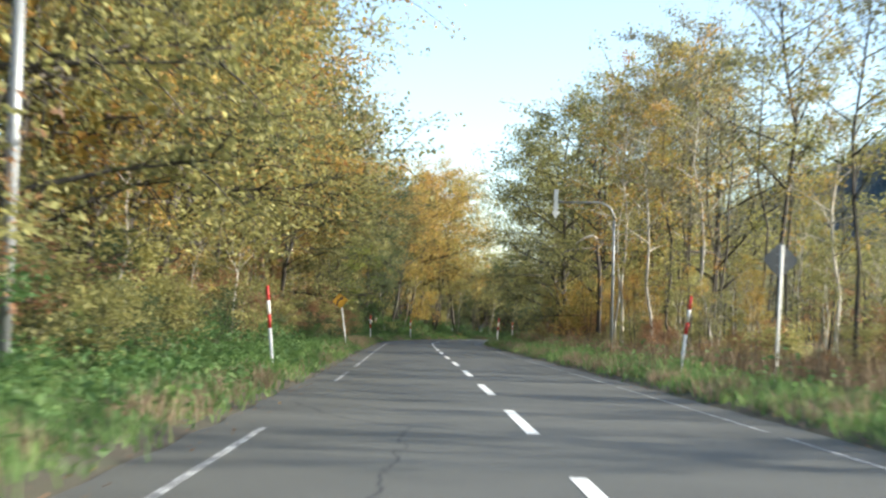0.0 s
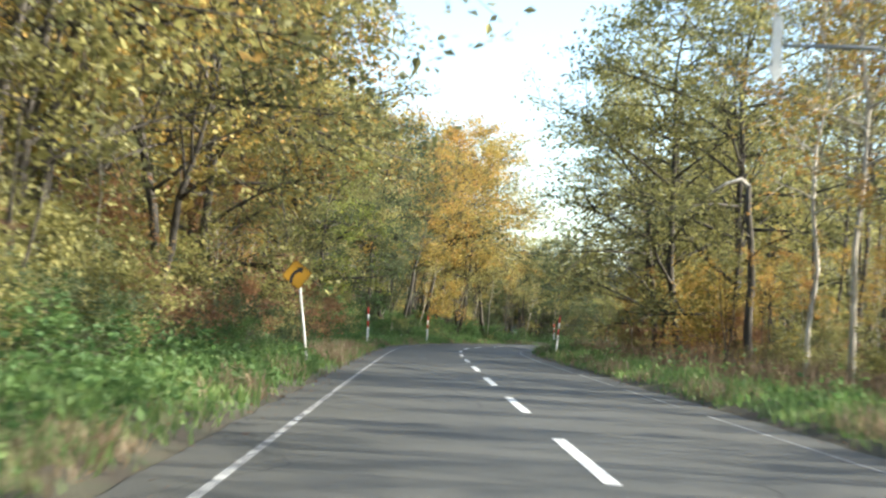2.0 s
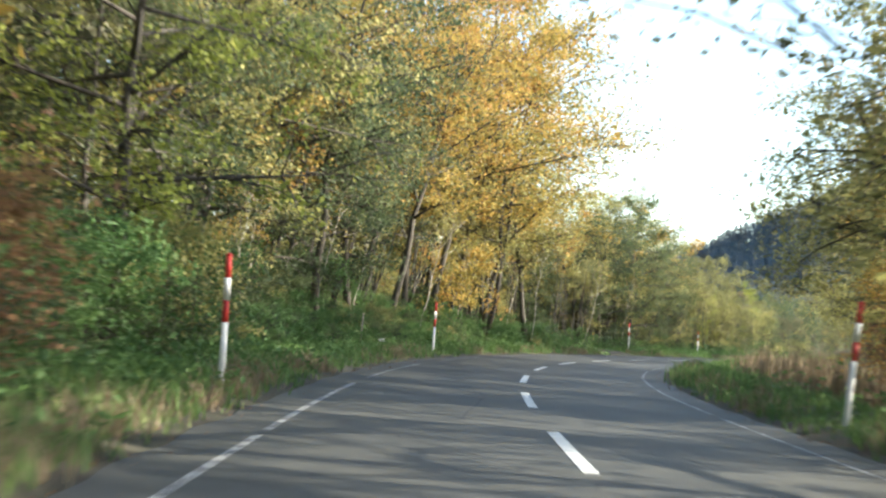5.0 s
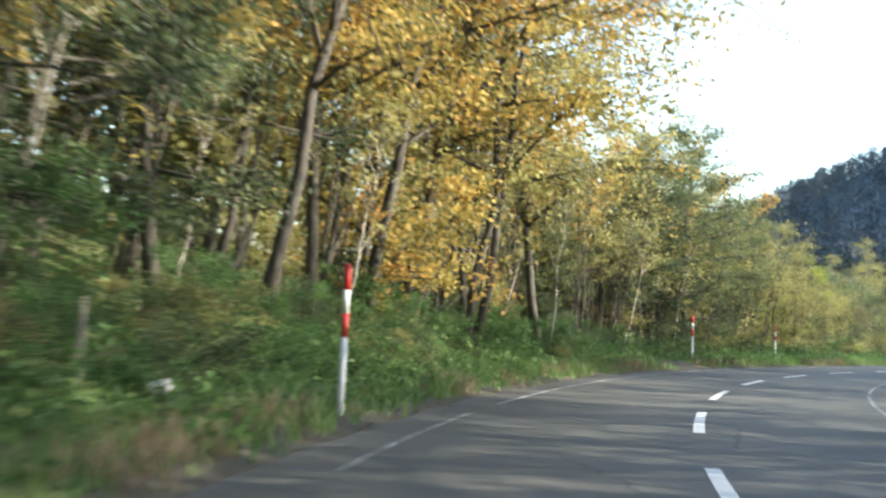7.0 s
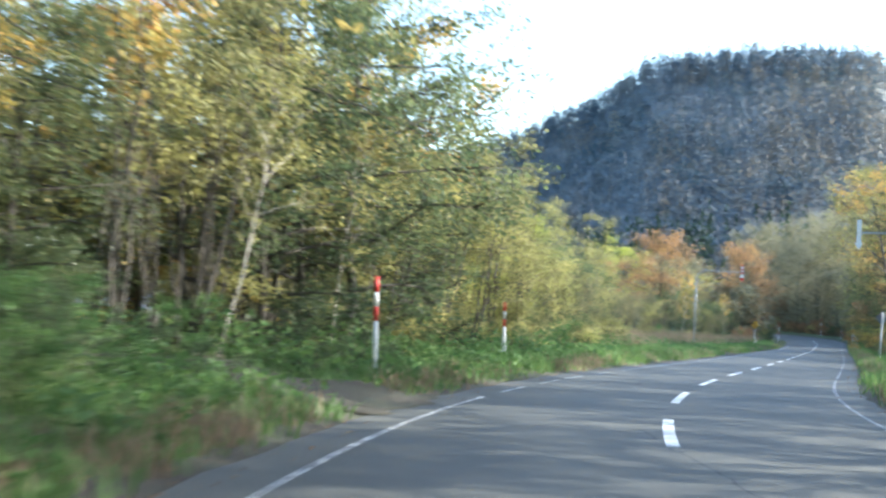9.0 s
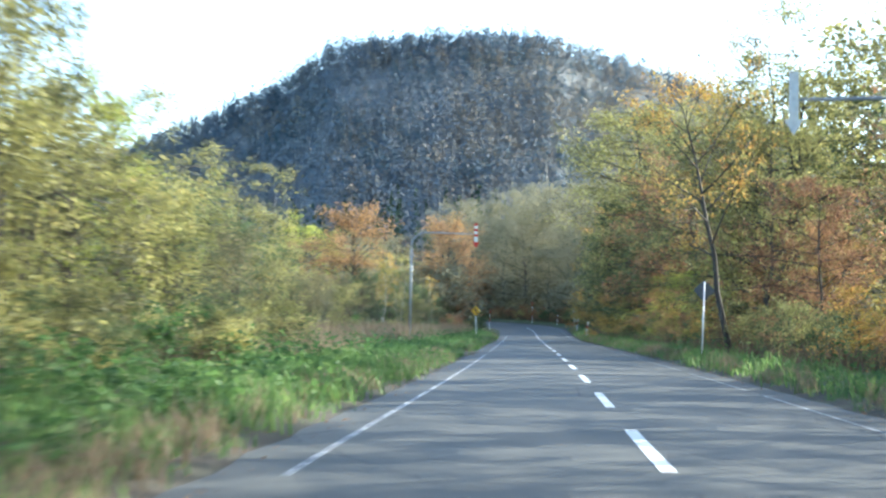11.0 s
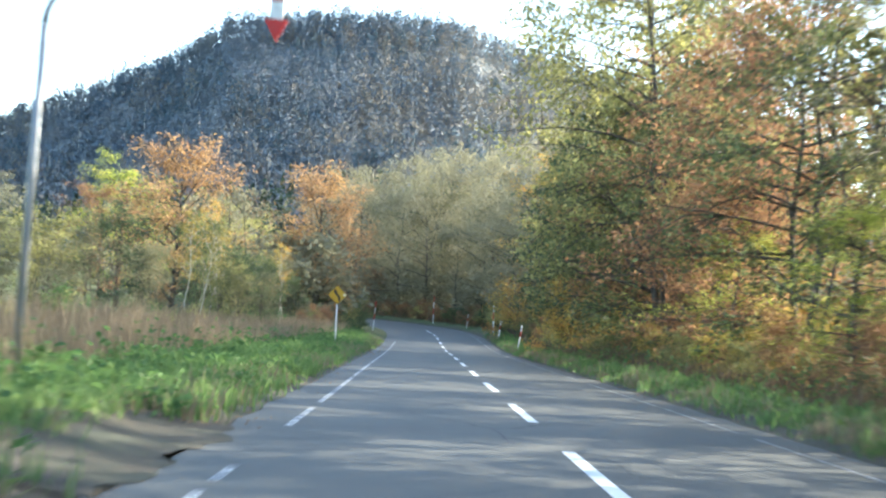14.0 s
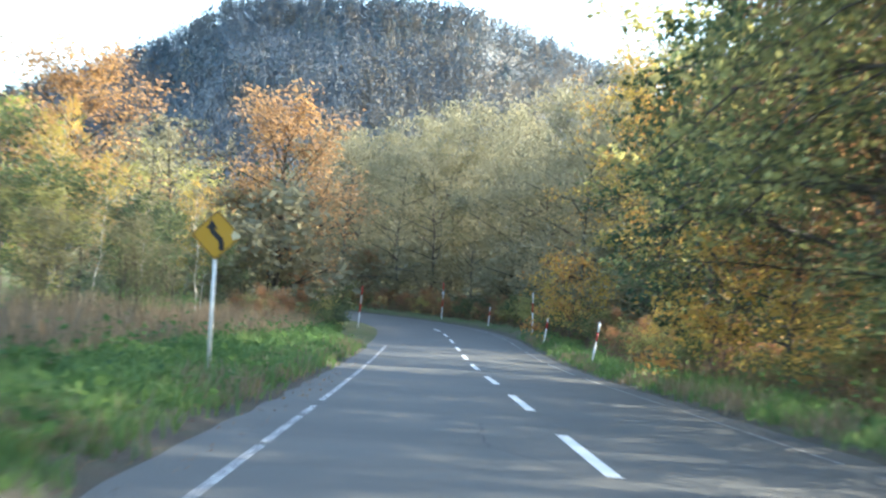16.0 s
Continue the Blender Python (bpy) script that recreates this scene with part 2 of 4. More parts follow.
def smooth(a, b, x):
    q = np.clip((x - a) / (b - a), 0, 1)
    return q * q * (3 - 2 * q)


def rise(s):
    """Height of the road: level, then climbing gently towards the last bend."""
    s = np.asarray(s, float)
    return 0.00032 * np.clip(s - 300, 0, 40) ** 2 + 0.021 * np.clip(s - 340, 0, 90)


def crossfall(s, u):
    """The road's crossfall into the last bend."""
    return 0.045 * np.clip(u, -7, 7) * smooth(316, 345, np.asarray(s, float))


def lie(s, u):
    """Height of the ground at s, u: low verges, a wooded bank on the outer side of the bend, level meadow later on."""
    s, u = np.asarray(s, float), np.asarray(u, float)
    left = -u
    bank = np.interp(s, (-80, 40, 85, 110, 150, 166, 210), (0.03, 0.04, 0.10, 0.30, 0.30, 0.05, 0.015))
    z = np.where(u < 0, 0.18 * smooth(3.7, 5.2, left) + bank * np.maximum(left - 6.0, 0) * (1 - 0.35 * smooth(20, 60, left)), 0.25 * smooth(3.7, 5.0, u) - 0.25 * smooth(6, 12, u))
    z = np.where(u < 0, np.minimum(z, 9.0 + 0.02 * left) * (1 - smooth(45, 98, left)), z)
    z = z + 0.10 * np.sin(0.9 * s + 1.7 * u) * smooth(4.5, 7, np.abs(u)) + 0.05 * np.sin(2.3 * s - 1.1 * u) * smooth(4.2, 6, np.abs(u))
    z = z - 0.05 * (1 - smooth(3.55, 3.9, np.abs(u)))
    return z - 0.75 * smooth(72, 99, np.abs(u)) + rise(s) + crossfall(s, u) + 5.0 * smooth(350, 470, s) * smooth(4, 30, np.abs(u))


def spot(s, u, sink=0.0):
    x, y = plan(s, u)
    return float(x), float(y), float(lie(s, u)) - sink


# ---- mesh helpers ----


def mesh_of(name, verts, faces, material, smooth_shade=False):
    me = bpy.data.meshes.new(name)
    me.from_pydata(np.asarray(verts).tolist(), [], faces if isinstance(faces, list) else faces.tolist())
    me.materials.append(material)
    if smooth_shade:
        me.polygons.foreach_set("use_smooth", [True] * len(me.polygons))
    me.update()
    return me


def part(name, bm, material, parent, label=""):
    """Links a bmesh, or a ready mesh, as one object under a thing or a part."""
    if isinstance(bm, bpy.types.Mesh):
        me = bm
    else:
        me = bpy.data.meshes.new(name)
        bm.to_mesh(me)
        bm.free()
        me.materials.append(material)
    ob = new(name, me)
    ob.parent = parent
    return tagged(ob, label) if label else ob


def thing(name, m, label, category, group="", kind=""):
    ob = new(name)
    ob.empty_display_size = 0.2
    ob.matrix_basis = m
    return tagged(ob, label, category, group, kind)


def tube(points, radii, sides=6, verts=None, faces=None):
    """A tapered tube along points, added to lists."""
    verts, faces = ([], []) if verts is None else (verts, faces)
    pts = [Vector(p) for p in points]
    base = len(verts)
    for i, p in enumerate(pts):
        way = (pts[min(i + 1, len(pts) - 1)] - pts[max(i - 1, 0)]).normalized()
        side = way.cross(Vector((0.31, 0.95, 0.05))).normalized()
        up = side.cross(way)
        for k in range(sides):
            a = 2 * math.pi * k / sides
            verts.append(tuple(p + (side * math.cos(a) + up * math.sin(a)) * float(radii[i])))
    for i in range(len(pts) - 1):
        for k in range(sides):
            a, b = base + i * sides + k, base + i * sides + (k + 1) % sides
            faces.append((a, b, b + sides, a + sides))
    faces.append(tuple(range(base + (len(pts) - 1) * sides, base + len(pts) * sides)))
    faces.append(tuple(range(base + sides - 1, base - 1, -1)))
    return verts, faces


def tube_part(name, points, radii, material, parent, sides=12, label=""):
    v, f = tube(points, radii, sides)
    return part(name, mesh_of(name, v, f, material, True), material, parent, label)


def plate(outline, thick, bevel=0.0):
    """A flat plate in the xz plane, thick along y, from an outline of (x, z)."""
    bm = bmesh.new()
    front = [bm.verts.new((x, -thick / 2, z)) for x, z in outline]
    back = [bm.verts.new((x, thick / 2, z)) for x, z in outline]
    bm.faces.new(front)
    bm.faces.new(back[::-1])
    for i in range(len(front)):
        j = (i + 1) % len(front)
        bm.faces.new((front[j], front[i], back[i], back[j]))
    bmesh.ops.recalc_face_normals(bm, faces=bm.faces)
    if bevel:
        bmesh.ops.bevel(bm, geom=[e for e in bm.edges if e.calc_face_angle(0) > 1], offset=bevel, segments=2, affect="EDGES")
    return bm


def leaves(rng, centres, spread, size, flat=0.4):
    """Small folded leaves round the centres: vertices and faces, each leaf an island of two triangles."""
    n = len(centres)
    c = centres + np.clip(rng.normal(0, 1, (n, 3)), -1.8, 1.8) * spread * (1, 1, 0.55 if flat < 1 else 1)
    a = rng.normal(0, 1, (n, 3)) * (1, 1, flat)
    a /= np.linalg.norm(a, axis=1)[:, None] + 1e-9
    b = rng.normal(0, 1, (n, 3)) * (1, 1, flat)
    b -= (a * b).sum(1)[:, None] * a
    b /= np.linalg.norm(b, axis=1)[:, None] + 1e-9
    k = np.cross(a, b) * 0.22
    s = (size * rng.uniform(0.6, 1.35, n))[:, None]
    v = np.stack([c - a * s, c - b * s * 0.62 + k * s, c + a * s, c + b * s * 0.62 + k * s], 1).reshape(-1, 3)
    f = np.arange(4 * n).reshape(-1, 4)
    return v, f

# ---- the ground, the road and its markings ----


def strip(name, s0, s1, ds, us, z, material, wiggle=0.0):
    """A strip of the plan between s0 and s1 with the crosswise stations us; z: a height or a function of s, u."""
    ss = np.append(np.arange(s0, s1, ds), s1)
    su_s, su_u = np.meshgrid(ss, us, indexing="ij")
    if wiggle:
        edge = wiggle * (np.sin(ss * 1.9) + 0.7 * np.sin(ss * 4.7 + 1) + 0.5 * np.sin(ss * 0.43 + 2))
        su_u[:, 0] -= edge
        su_u[:, -1] += edge[::-1]
    x, y = plan(su_s, su_u)
    zz = z(su_s, su_u) if callable(z) else np.full_like(x, z)
    v = np.stack([x, y, zz], -1).reshape(-1, 3)
    n = len(us)
    i = (np.arange(len(ss) - 1)[:, None] * n + np.arange(n - 1)[None]).ravel()
    f = np.stack([i, i + 1, i + n + 1, i + n], 1)
    return v, f


g_us = np.array([-100, -80, -60, -45, -35, -28, -22, -18, -15, -12.5, -10.5, -9, -8, -7, -6.2, -5.6, -5.1, -4.7, -4.3, -3.95, -3.6, 0,
                 3.6, 3.95, 4.3, 4.7, 5.1, 5.6, 6.2, 7, 8, 9, 10.5, 12.5, 15, 18, 22, 28, 35, 45, 60, 80, 100])
gv, gf = strip("ground", -80, 500, 1.25, g_us, lie, EARTH)
far = np.array([(-4500, -4500, -0.6), (4500, -4500, -0.6), (4500, 4500, -0.6), (-4500, 4500, -0.6)])
ground = new("ground", mesh_of("ground", np.r_[gv, far], gf.tolist() + [tuple(len(gv) + k for k in range(4))], EARTH, True))
tagged(ground, "brown earth and grass beside the road and under the trees", "ground", kind="structure")

for side in (-1, 1):
    sv, sf = strip("shoulder", -60, 322 if side < 0 else 400, 0.4, side * np.array([3.45, 3.7, 3.95, 4.2]) if side > 0 else np.array([-4.25, -4.0, -3.75, -3.45]), lambda s, u: lie(s, u) + 0.012, GRIT, 0.10)
    tagged(new("shoulder", mesh_of("shoulder", sv, sf, GRIT, True)), "gritty tan dirt strip between asphalt and grass", "shoulder", kind="structure")

road = thing("road", Matrix(), "grey worn two-lane asphalt road with cracks and white markings", "road", kind="structure")


def camber(s, u):
    return 0.03 - 0.004 * np.abs(u) + rise(s) + crossfall(s, u)


def paint_height(s, u):
    return camber(s, u) + 0.0045


rv, rf = strip("carriageway", -60, 460, 1.0, np.array([-3.75, -2.4, -1.2, 0, 1.2, 2.4, 3.75]), camber, ASPHALT, 0.035)
part("carriageway", mesh_of("carriageway", rv, rf, ASPHALT, True), ASPHALT, road)
# bare pull-outs on the outer edge
for s0, s1, u0 in ((157.4, 162.4, -9.2), (233.6, 240.6, -5.3)):
    av, af = strip("side_track", s0, s1, 0.5, np.linspace(u0, -3.6, 22), lambda s, u: np.maximum(lie(s, u) + 0.03, 0.022), GRIT, 0.12)
    part("side_track", mesh_of("side_track", av, af, GRIT, True), GRIT, road, "bare brown dirt pull-out between the weeds")

av, af = strip("widening", 322, 405, 1.0, np.linspace(-5.6, -3.6, 6), lambda s, u: camber(s, u) - 0.006, ASPHALT, 0.0)
part("widening", mesh_of("widening", av, af, ASPHALT, True), ASPHALT, road, "widened asphalt at the inside of the bend")
rng = np.random.default_rng(5)
for k in range(-6, 37):
    s1 = 10.0 * k
    dv, df = strip("centre_dash", s1 - 5.0 + rng.uniform(-.08, .08), s1 + rng.uniform(-.08, .08), 1.0, np.array([-0.075, 0.0, 0.075]), paint_height, CENTRE_PAINT)
    part("centre_dash", mesh_of("centre_dash", dv, df, CENTRE_PAINT), CENTRE_PAINT, road)
WORN = [(-60, 5.1), (19.8, 24.6), (25.0, 26.2), (30.8, 48.2), (48.5, 72.6), (73.0, 86.5), (87.2, 99.0), (101.5, 113.3), (117.8, 126.3), (128.8, 138.4), (138.8, 163.5),
        (165.4, 168.3), (170.3, 173.2), (173.9, 176.9), (178.8, 181.3), (184.0, 199.5), (200.0, 234.4), (235.0, 236.3), (241.2, 245.2), (246.6, 258.0), (258.7, 270.2), (271.0, 275.5),
        (275.9, 279.8), (280.2, 282.0), (283.5, 302.0), (302.8, 326.0)]
for s0, s1 in WORN:
    coat = FAINT_PAINT if 100 < s0 < 127 else EDGE_PAINT
    ev, ef = strip("edge_line", s0, s1, 1.0, np.array([-3.155, -3.065]), paint_height, coat)
    part("edge_line", mesh_of("edge_line", ev, ef, coat), coat, road, "worn white edge line")
s = -60.0
while s < 400:
    length = rng.uniform(6, 16)
    ev, ef = strip("edge_line", s, s + length, 1.0, np.array([3.065, 3.155]), paint_height, FAINT_PAINT)
    part("edge_line", mesh_of("edge_line", ev, ef, FAINT_PAINT), FAINT_PAINT, road, "faint worn edge line")
    s += length + rng.uniform(0.5, 3.0)

# ---- posts, signs and guide arrows ----


def upright(s, u, turn=0.0, lean_x=0.0, lean_y=0.0, sink=0.0):
    """A pose at s, u whose -y side looks back along the road."""
    x, y, z = spot(s, u, sink)
    return pose(x, y, z, lean_x, lean_y, math.degrees(float(heading(s))) + turn)


def snow_pole(s, u, height=2.3, lean=0.0, radius=0.042, bands=("white", "red", "white", "red"), low=0.95):
    ob = thing("snow_pole", upright(s, u, 0, 0, lean), "round red and white banded roadside pole standing in the grass verge", "pole", "roadside poles")
    z, paints = -0.4, {"white": WHITE, "red": RED, "wood": OLD_WOOD}
    tops = [low + (height - low) * k / max(len(bands) - 1, 1) for k in range(len(bands))]
    for name, top in zip(bands, tops):
        tube_part("band", [(0, 0, z), (0, 0, top)], [radius, radius], paints[name], ob, 14, name + " painted band")
        z = top
    tube_part("cap", [(0, 0, height), (0, 0, height + 0.02), (0, 0, height + 0.035)], [radius * 1.1, radius * 1.1, radius * 0.5], paints[bands[-1]], ob, 14)
    return ob


def diamond(half, round_off=0.06):
    """Outline of a square on its corner with rounded corners."""
    out = []
    for k in range(4):
        a = math.pi / 2 * k
        c = Vector((math.sin(a), math.cos(a))) * (half - round_off * 1.414)
        for j in range(-2, 3):
            b = a + math.pi / 8 * j
            out.append((c.x + round_off * math.sin(b), c.y + round_off * math.cos(b)))
    return out


def ribbon(points, width):
    """Outline of a band of even width along points (x, z)."""
    left, right = [], []
    for i, p in enumerate(points):
        d = (Vector(points[min(i + 1, len(points) - 1)]) - Vector(points[max(i - 1, 0)])).normalized()
        n = Vector((-d.y, d.x)) * width / 2
        left.append(tuple(Vector(p) + n))
        right.append(tuple(Vector(p) - n))
    return left + right[::-1]


def bend_sign(s, u, symbol, facing=True, lean=0.0, height=2.4, worn=False, turn=0.0, aside=0.0):
    label = "yellow diamond warning sign with black bend arrow on white post" if facing else "grey back of a diamond road sign on a leaning white post"
    ob = thing("warning_sign", upright(s, u, turn, 0, lean), label, "road sign", "warning signs")
    y = 0.0 if facing else -0.10
    tube_part("post", [(0, y, -0.5), (0, y, height + (0.32 if not facing else 0.2))], [0.032, 0.032], WHITE, ob, 14, "white steel post")
    face = part("plate", plate(diamond(0.41), 0.012), BACK, ob, "grey metal plate")
    face.location = (aside, -0.055 if facing else 0.0, height)
    for dz in (-0.12, 0.12):
        br = part("bracket", plate([(-0.09, -0.02), (0.09, -0.02), (0.09, 0.02), (-0.09, 0.02)], 0.02), STEEL, ob)
        br.location = (0, -0.043 if facing else -0.055, height + dz)
    if not facing:
        return ob
    sheet = part("sheeting", plate(diamond(0.405), 0.004), YELLOW, face, "yellow reflective sheeting")
    sheet.location = (0, -0.009, 0)
    rim = diamond(0.385, 0.05)
    inner = diamond(0.368, 0.045)
    bm = bmesh.new()
    a = [bm.verts.new((x, 0, z)) for x, z in rim]
    b = [bm.verts.new((x, 0, z)) for x, z in inner]
    for i in range(len(a)):
        j = (i + 1) % len(a)
        bm.faces.new((a[i], a[j], b[j], b[i]))
    edge = part("border", bm, BLACK, face, "thin black border")
    edge.location = (0, -0.0135, 0)
    if symbol == "right":
        pts = [(-0.17 + 0.24 * (1 - math.cos(k * 0.15)), -0.20 + 0.29 * math.sin(k * 0.15)) for k in range(9)] + [(0.03, 0.085), (0.085, 0.105)]
        head = [(0.20, 0.17), (0.00, 0.185), (0.13, 0.02)]
    else:
        pts = [(0.09, -0.24), (0.09, -0.14), (0.07, -0.07), (0.0, 0.0), (-0.06, 0.06), (-0.08, 0.11)]
        head = [(-0.08, 0.25), (-0.17, 0.10), (0.02, 0.10)]
    for name, shape in (("arrow_shaft", ribbon(pts, 0.085)), ("arrow_head", head)):
        sh = part(name, plate(shape, 0.003), BLACK, face, "black arrow symbol")
        sh.location = (0, -0.0135, 0)
    # Peeled right corner; its white reflection is painted as a pale patch.
    if worn:
        w = part("faded_glint_corner", plate([(0.26, -0.06), (0.365, -0.03), (0.39, 0.0), (0.365, 0.03), (0.28, 0.09), (0.24, 0.03)], 0.002), FADED_GLINT, face, "pale peeled corner with its white highlight painted on")
        w.location = (0, -0.0165, 0)
    return ob


def guide_arrow(s, u, reach, height, arm_len, facing=True, radius=0.075, lean=0.0):
    """A steel pole with a bent arm over the verge and a striped arrow that points down to the road's edge."""
    look_ = "red and white striped" if facing else "white backed"
    ob = thing("guide_arrow", upright(s, u, 0, 0, lean), "tall bent steel pole carrying a " + look_ + " arrow", "road marker", "guide arrows")
    r, side = 0.7, 1 if reach > 0 else -1
    bend = [(side * r * (1 - math.cos(a)), 0, height - r + r * math.sin(a)) for a in np.linspace(0, math.pi / 2, 9)]
    tube_part("pole", [(0, 0, -0.5), (0, 0, height * 0.5), (0, 0, height - r)], [radius, radius, radius * 0.85], STEEL, ob, 16, "galvanised steel pole")
    tube_part("arm", bend + [(side * arm_len, 0, height - 0.04)], [radius * 0.85] * 5 + [radius * 0.7] * 4 + [radius * 0.5], STEEL, ob, 12, "bent steel arm")
    x, w = side * (arm_len + 0.1), 0.085
    body = part("arrow_plate", plate([(x - w, height - 0.42), (x + w, height - 0.42), (x + w, height + 0.48), (x - w, height + 0.48)], 0.05, 0.008), WHITE, ob, "white plate")
    tip = [(x - 0.17, height - 0.42), (x, height - 0.72), (x + 0.17, height - 0.42)]
    part("arrow_tip", plate(tip, 0.05, 0.006), RED if facing else WHITE, ob, "arrowhead pointing down")
    if facing:
        for z in (-0.17, 0.09, 0.35):
            st = part("stripe", plate([(x - w, height + z), (x + w, height + z), (x + w, height + z + 0.13), (x - w, height + z + 0.13)], 0.006), RED, body, "red stripe")
            st.location = (0, -0.03, 0)
    return ob


snow_pole(24.0, -4.85, 1.95, -5.5)
snow_pole(25.2, 5.25, 1.9, 7.0)
snow_pole(92.0, -4.35, 1.85, -1.0)
snow_pole(94.0, 4.55, 1.8, 3.6)
snow_pole(123.4, -4.3, 1.8, 0.0)
snow_pole(165.0, -5.35, 1.72, -2.0)
snow_pole(180.0, -5.9, 1.6, -1.5)
snow_pole(352.0, -5.1, 2.5, 2.0)
snow_pole(380.0, 4.6, 2.9, -1.0)
for s_, u_, h_, l_ in ((316.5, 4.6, 1.5, 7.0), (336.0, 4.5, 1.4, 5.0), (345.0, 4.7, 2.4, -3.0), (367.0, 4.7, 1.3, 2.0)):
    ob_ = snow_pole(s_, u_, h_, l_, 0.036, ("white", "red", "white"), h_ * 0.55)
    tagged(ob_, "thin leaning red and white pole in the grass verge")
tagged(snow_pole(119.4, -6.0, 1.15, 1.0, 0.028, ("wood",), 1.15), "weathered pale wooden post among the weeds")
bend_sign(61.6, -4.6, "right", lean=-8.5, height=2.3, turn=6, aside=-0.05)
bend_sign(286.0, -5.1, "left", lean=-1.6, height=2.2, worn=True, turn=4)
bend_sign(20.0, 6.35, "", facing=False, lean=2.0, height=2.65)
bend_sign(228.2, 5.1, "", facing=False, lean=1.6, height=2.45)
guide_arrow(8.6, -7.1, 1, 6.6, 3.0, True, 0.095)
guide_arrow(243.9, -7.0, 1, 5.45, 3.0, True, 0.058, 0.0)
guide_arrow(48.5, 6.7, -1, 6.4, 2.3, False, 0.062)
guide_arrow(200.3, 6.1, -1, 5.25, 2.4, False, 0.062)

# ---- trees ----


def grow(seed, H, r0, crown_base, crown_r, limbs, twigs, per_twig, size, spread, lean=(0.0, 0.0), top=1.0, up=(20, 60), flat=0.45, fork=1, droop=0.0, sides=7, twig_wood=True):
    """Trunk with limbs and branches, and the leaves at their ends. Returns (wood verts, faces), (leaf verts, faces)."""
    rng = np.random.default_rng(seed)
    wv, wf, ends = [], [], []
    stems = []
    for k in range(fork):
        off = np.array([0.0, 0.0]) if k == 0 else rng.normal(0, 0.35, 2)
        tilt = np.array(lean) + (0 if fork == 1 else 1) * rng.normal(0, 0.09, 2)
        hk = H * (1 if k == 0 else rng.uniform(0.7, 0.95))
        zs = np.linspace(0, 1, 9)
        walk_ = np.cumsum(rng.normal(0, 0.012 * hk, (9, 2)), axis=0)
        walk_[0] = 0
        pts = np.c_[off[0] * (0.15 + 0.85 * np.minimum(zs * 4, 1)) + tilt[0] * hk * zs + walk_[:, 0], off[1] * (0.15 + 0.85 * np.minimum(zs * 4, 1)) + tilt[1] * hk * zs + walk_[:, 1], hk * zs - 0.3 * (zs == 0)]
        rad = r0 / math.sqrt(fork) * np.array([1.35, 0.95, 0.86, 0.76, 0.64, 0.5, 0.36, 0.2, 0.04])
        tube(pts, rad, sides, wv, wf)
        stems.append((pts, rad, hk))
    turn = rng.uniform(0, 6.28)
    for j in range(limbs):
        pts, rad, hk = stems[j % fork]
        q = crown_base + (1 - crown_base) * ((j + rng.uniform(0, 0.8)) / limbs) ** 0.85 * 0.96
        i = min(int(q * 8), 7)
        p = pts[i] + (pts[i + 1] - pts[i]) * (q * 8 - i)
        r = (rad[i] * 0.5) + 0.008
        turn += 2.4 + rng.uniform(-0.5, 0.5)
        rel = (q - crown_base) / (1 - crown_base)
        shape = (math.sin(math.pi * min(0.14 + 0.80 * rel, 1.0)) ** 0.7) * (1 - 0.45 * max(rel - 0.6, 0) * top)
        length = crown_r * shape * rng.uniform(0.7, 1.2) + 0.25
        el = radians(rng.uniform(*up))
        d = np.array([math.cos(turn) * math.cos(el), math.sin(turn) * math.cos(el), math.sin(el)])
        bend = rng.normal(0, 0.12, 3) + (0, 0, -droop)
        line = [p + d * length * a + bend * length * a * a for a in (0, 0.3, 0.6, 1.0)]
        tube(line, [r, r * 0.72, r * 0.45, r * 0.12], 5, wv, wf)
        for w in range(twigs):
            a = rng.uniform(0.3, 1.0)
            b0 = p + d * length * a + bend * length * a * a
            d2 = d + rng.normal(0, 0.65, 3)
            d2 /= np.linalg.norm(d2)
            l2 = length * rng.uniform(0.22, 0.5)
            b1 = b0 + d2 * l2 * 0.55
            b2 = b0 + d2 * l2 + (0, 0, -0.1 * l2)
            if twig_wood:
                tube([b0, b1, b2], [r * 0.3 + 0.004, r * 0.18 + 0.003, 0.004], 3, wv, wf)
            ends += [b0 + (b2 - b0) * t for t in (0.45, 0.75, 1.0)]
        ends.append(line[-1])
    ends = np.array(ends)
    pick = ends[rng.integers(0, len(ends), int(len(ends) * per_twig))]
    lv, lf = leaves(rng, pick, spread, size, flat)
    return (wv, wf), (lv, lf)


def tree(name, seed, label, category, bark, leaf, **shape):
    """Builds one tree far below the ground sheet's reach of view; copies are planted from it."""
    (wv, wf), (lv, lf) = grow(seed, **shape)
    ob = thing(name, Matrix(), label, category, "roadside trees")
    if category == "bush":
        tagged(part("stem", mesh_of("stem", wv, wf, bark, True), bark, ob), kind="stuff")
    else:
        part("trunk", mesh_of("trunk", wv, wf, bark, True), bark, ob)
    part("crown", mesh_of("crown", lv, lf, leaf), leaf, ob)
    return ob


planted = []
first_used = set()


def plant(ob, s, u, scale=1.0, turn=None, rng=None, stretch=1.0, lean=(0, 0)):
    x, y, z = spot(s, u, 0.05)
    turn = rng.uniform(0, 360) if turn is None else turn
    m = Matrix.Translation((x, y, z)) @ pose(0, 0, 0, lean[0], lean[1], 0) @ pose(0, 0, 0, 0, 0, turn) @ Matrix.Diagonal((scale, scale, scale * stretch, 1))
    if ob.name in first_used:
        return copy_thing(ob, m)
    first_used.add(ob.name)
    ob.matrix_basis = m
    return ob


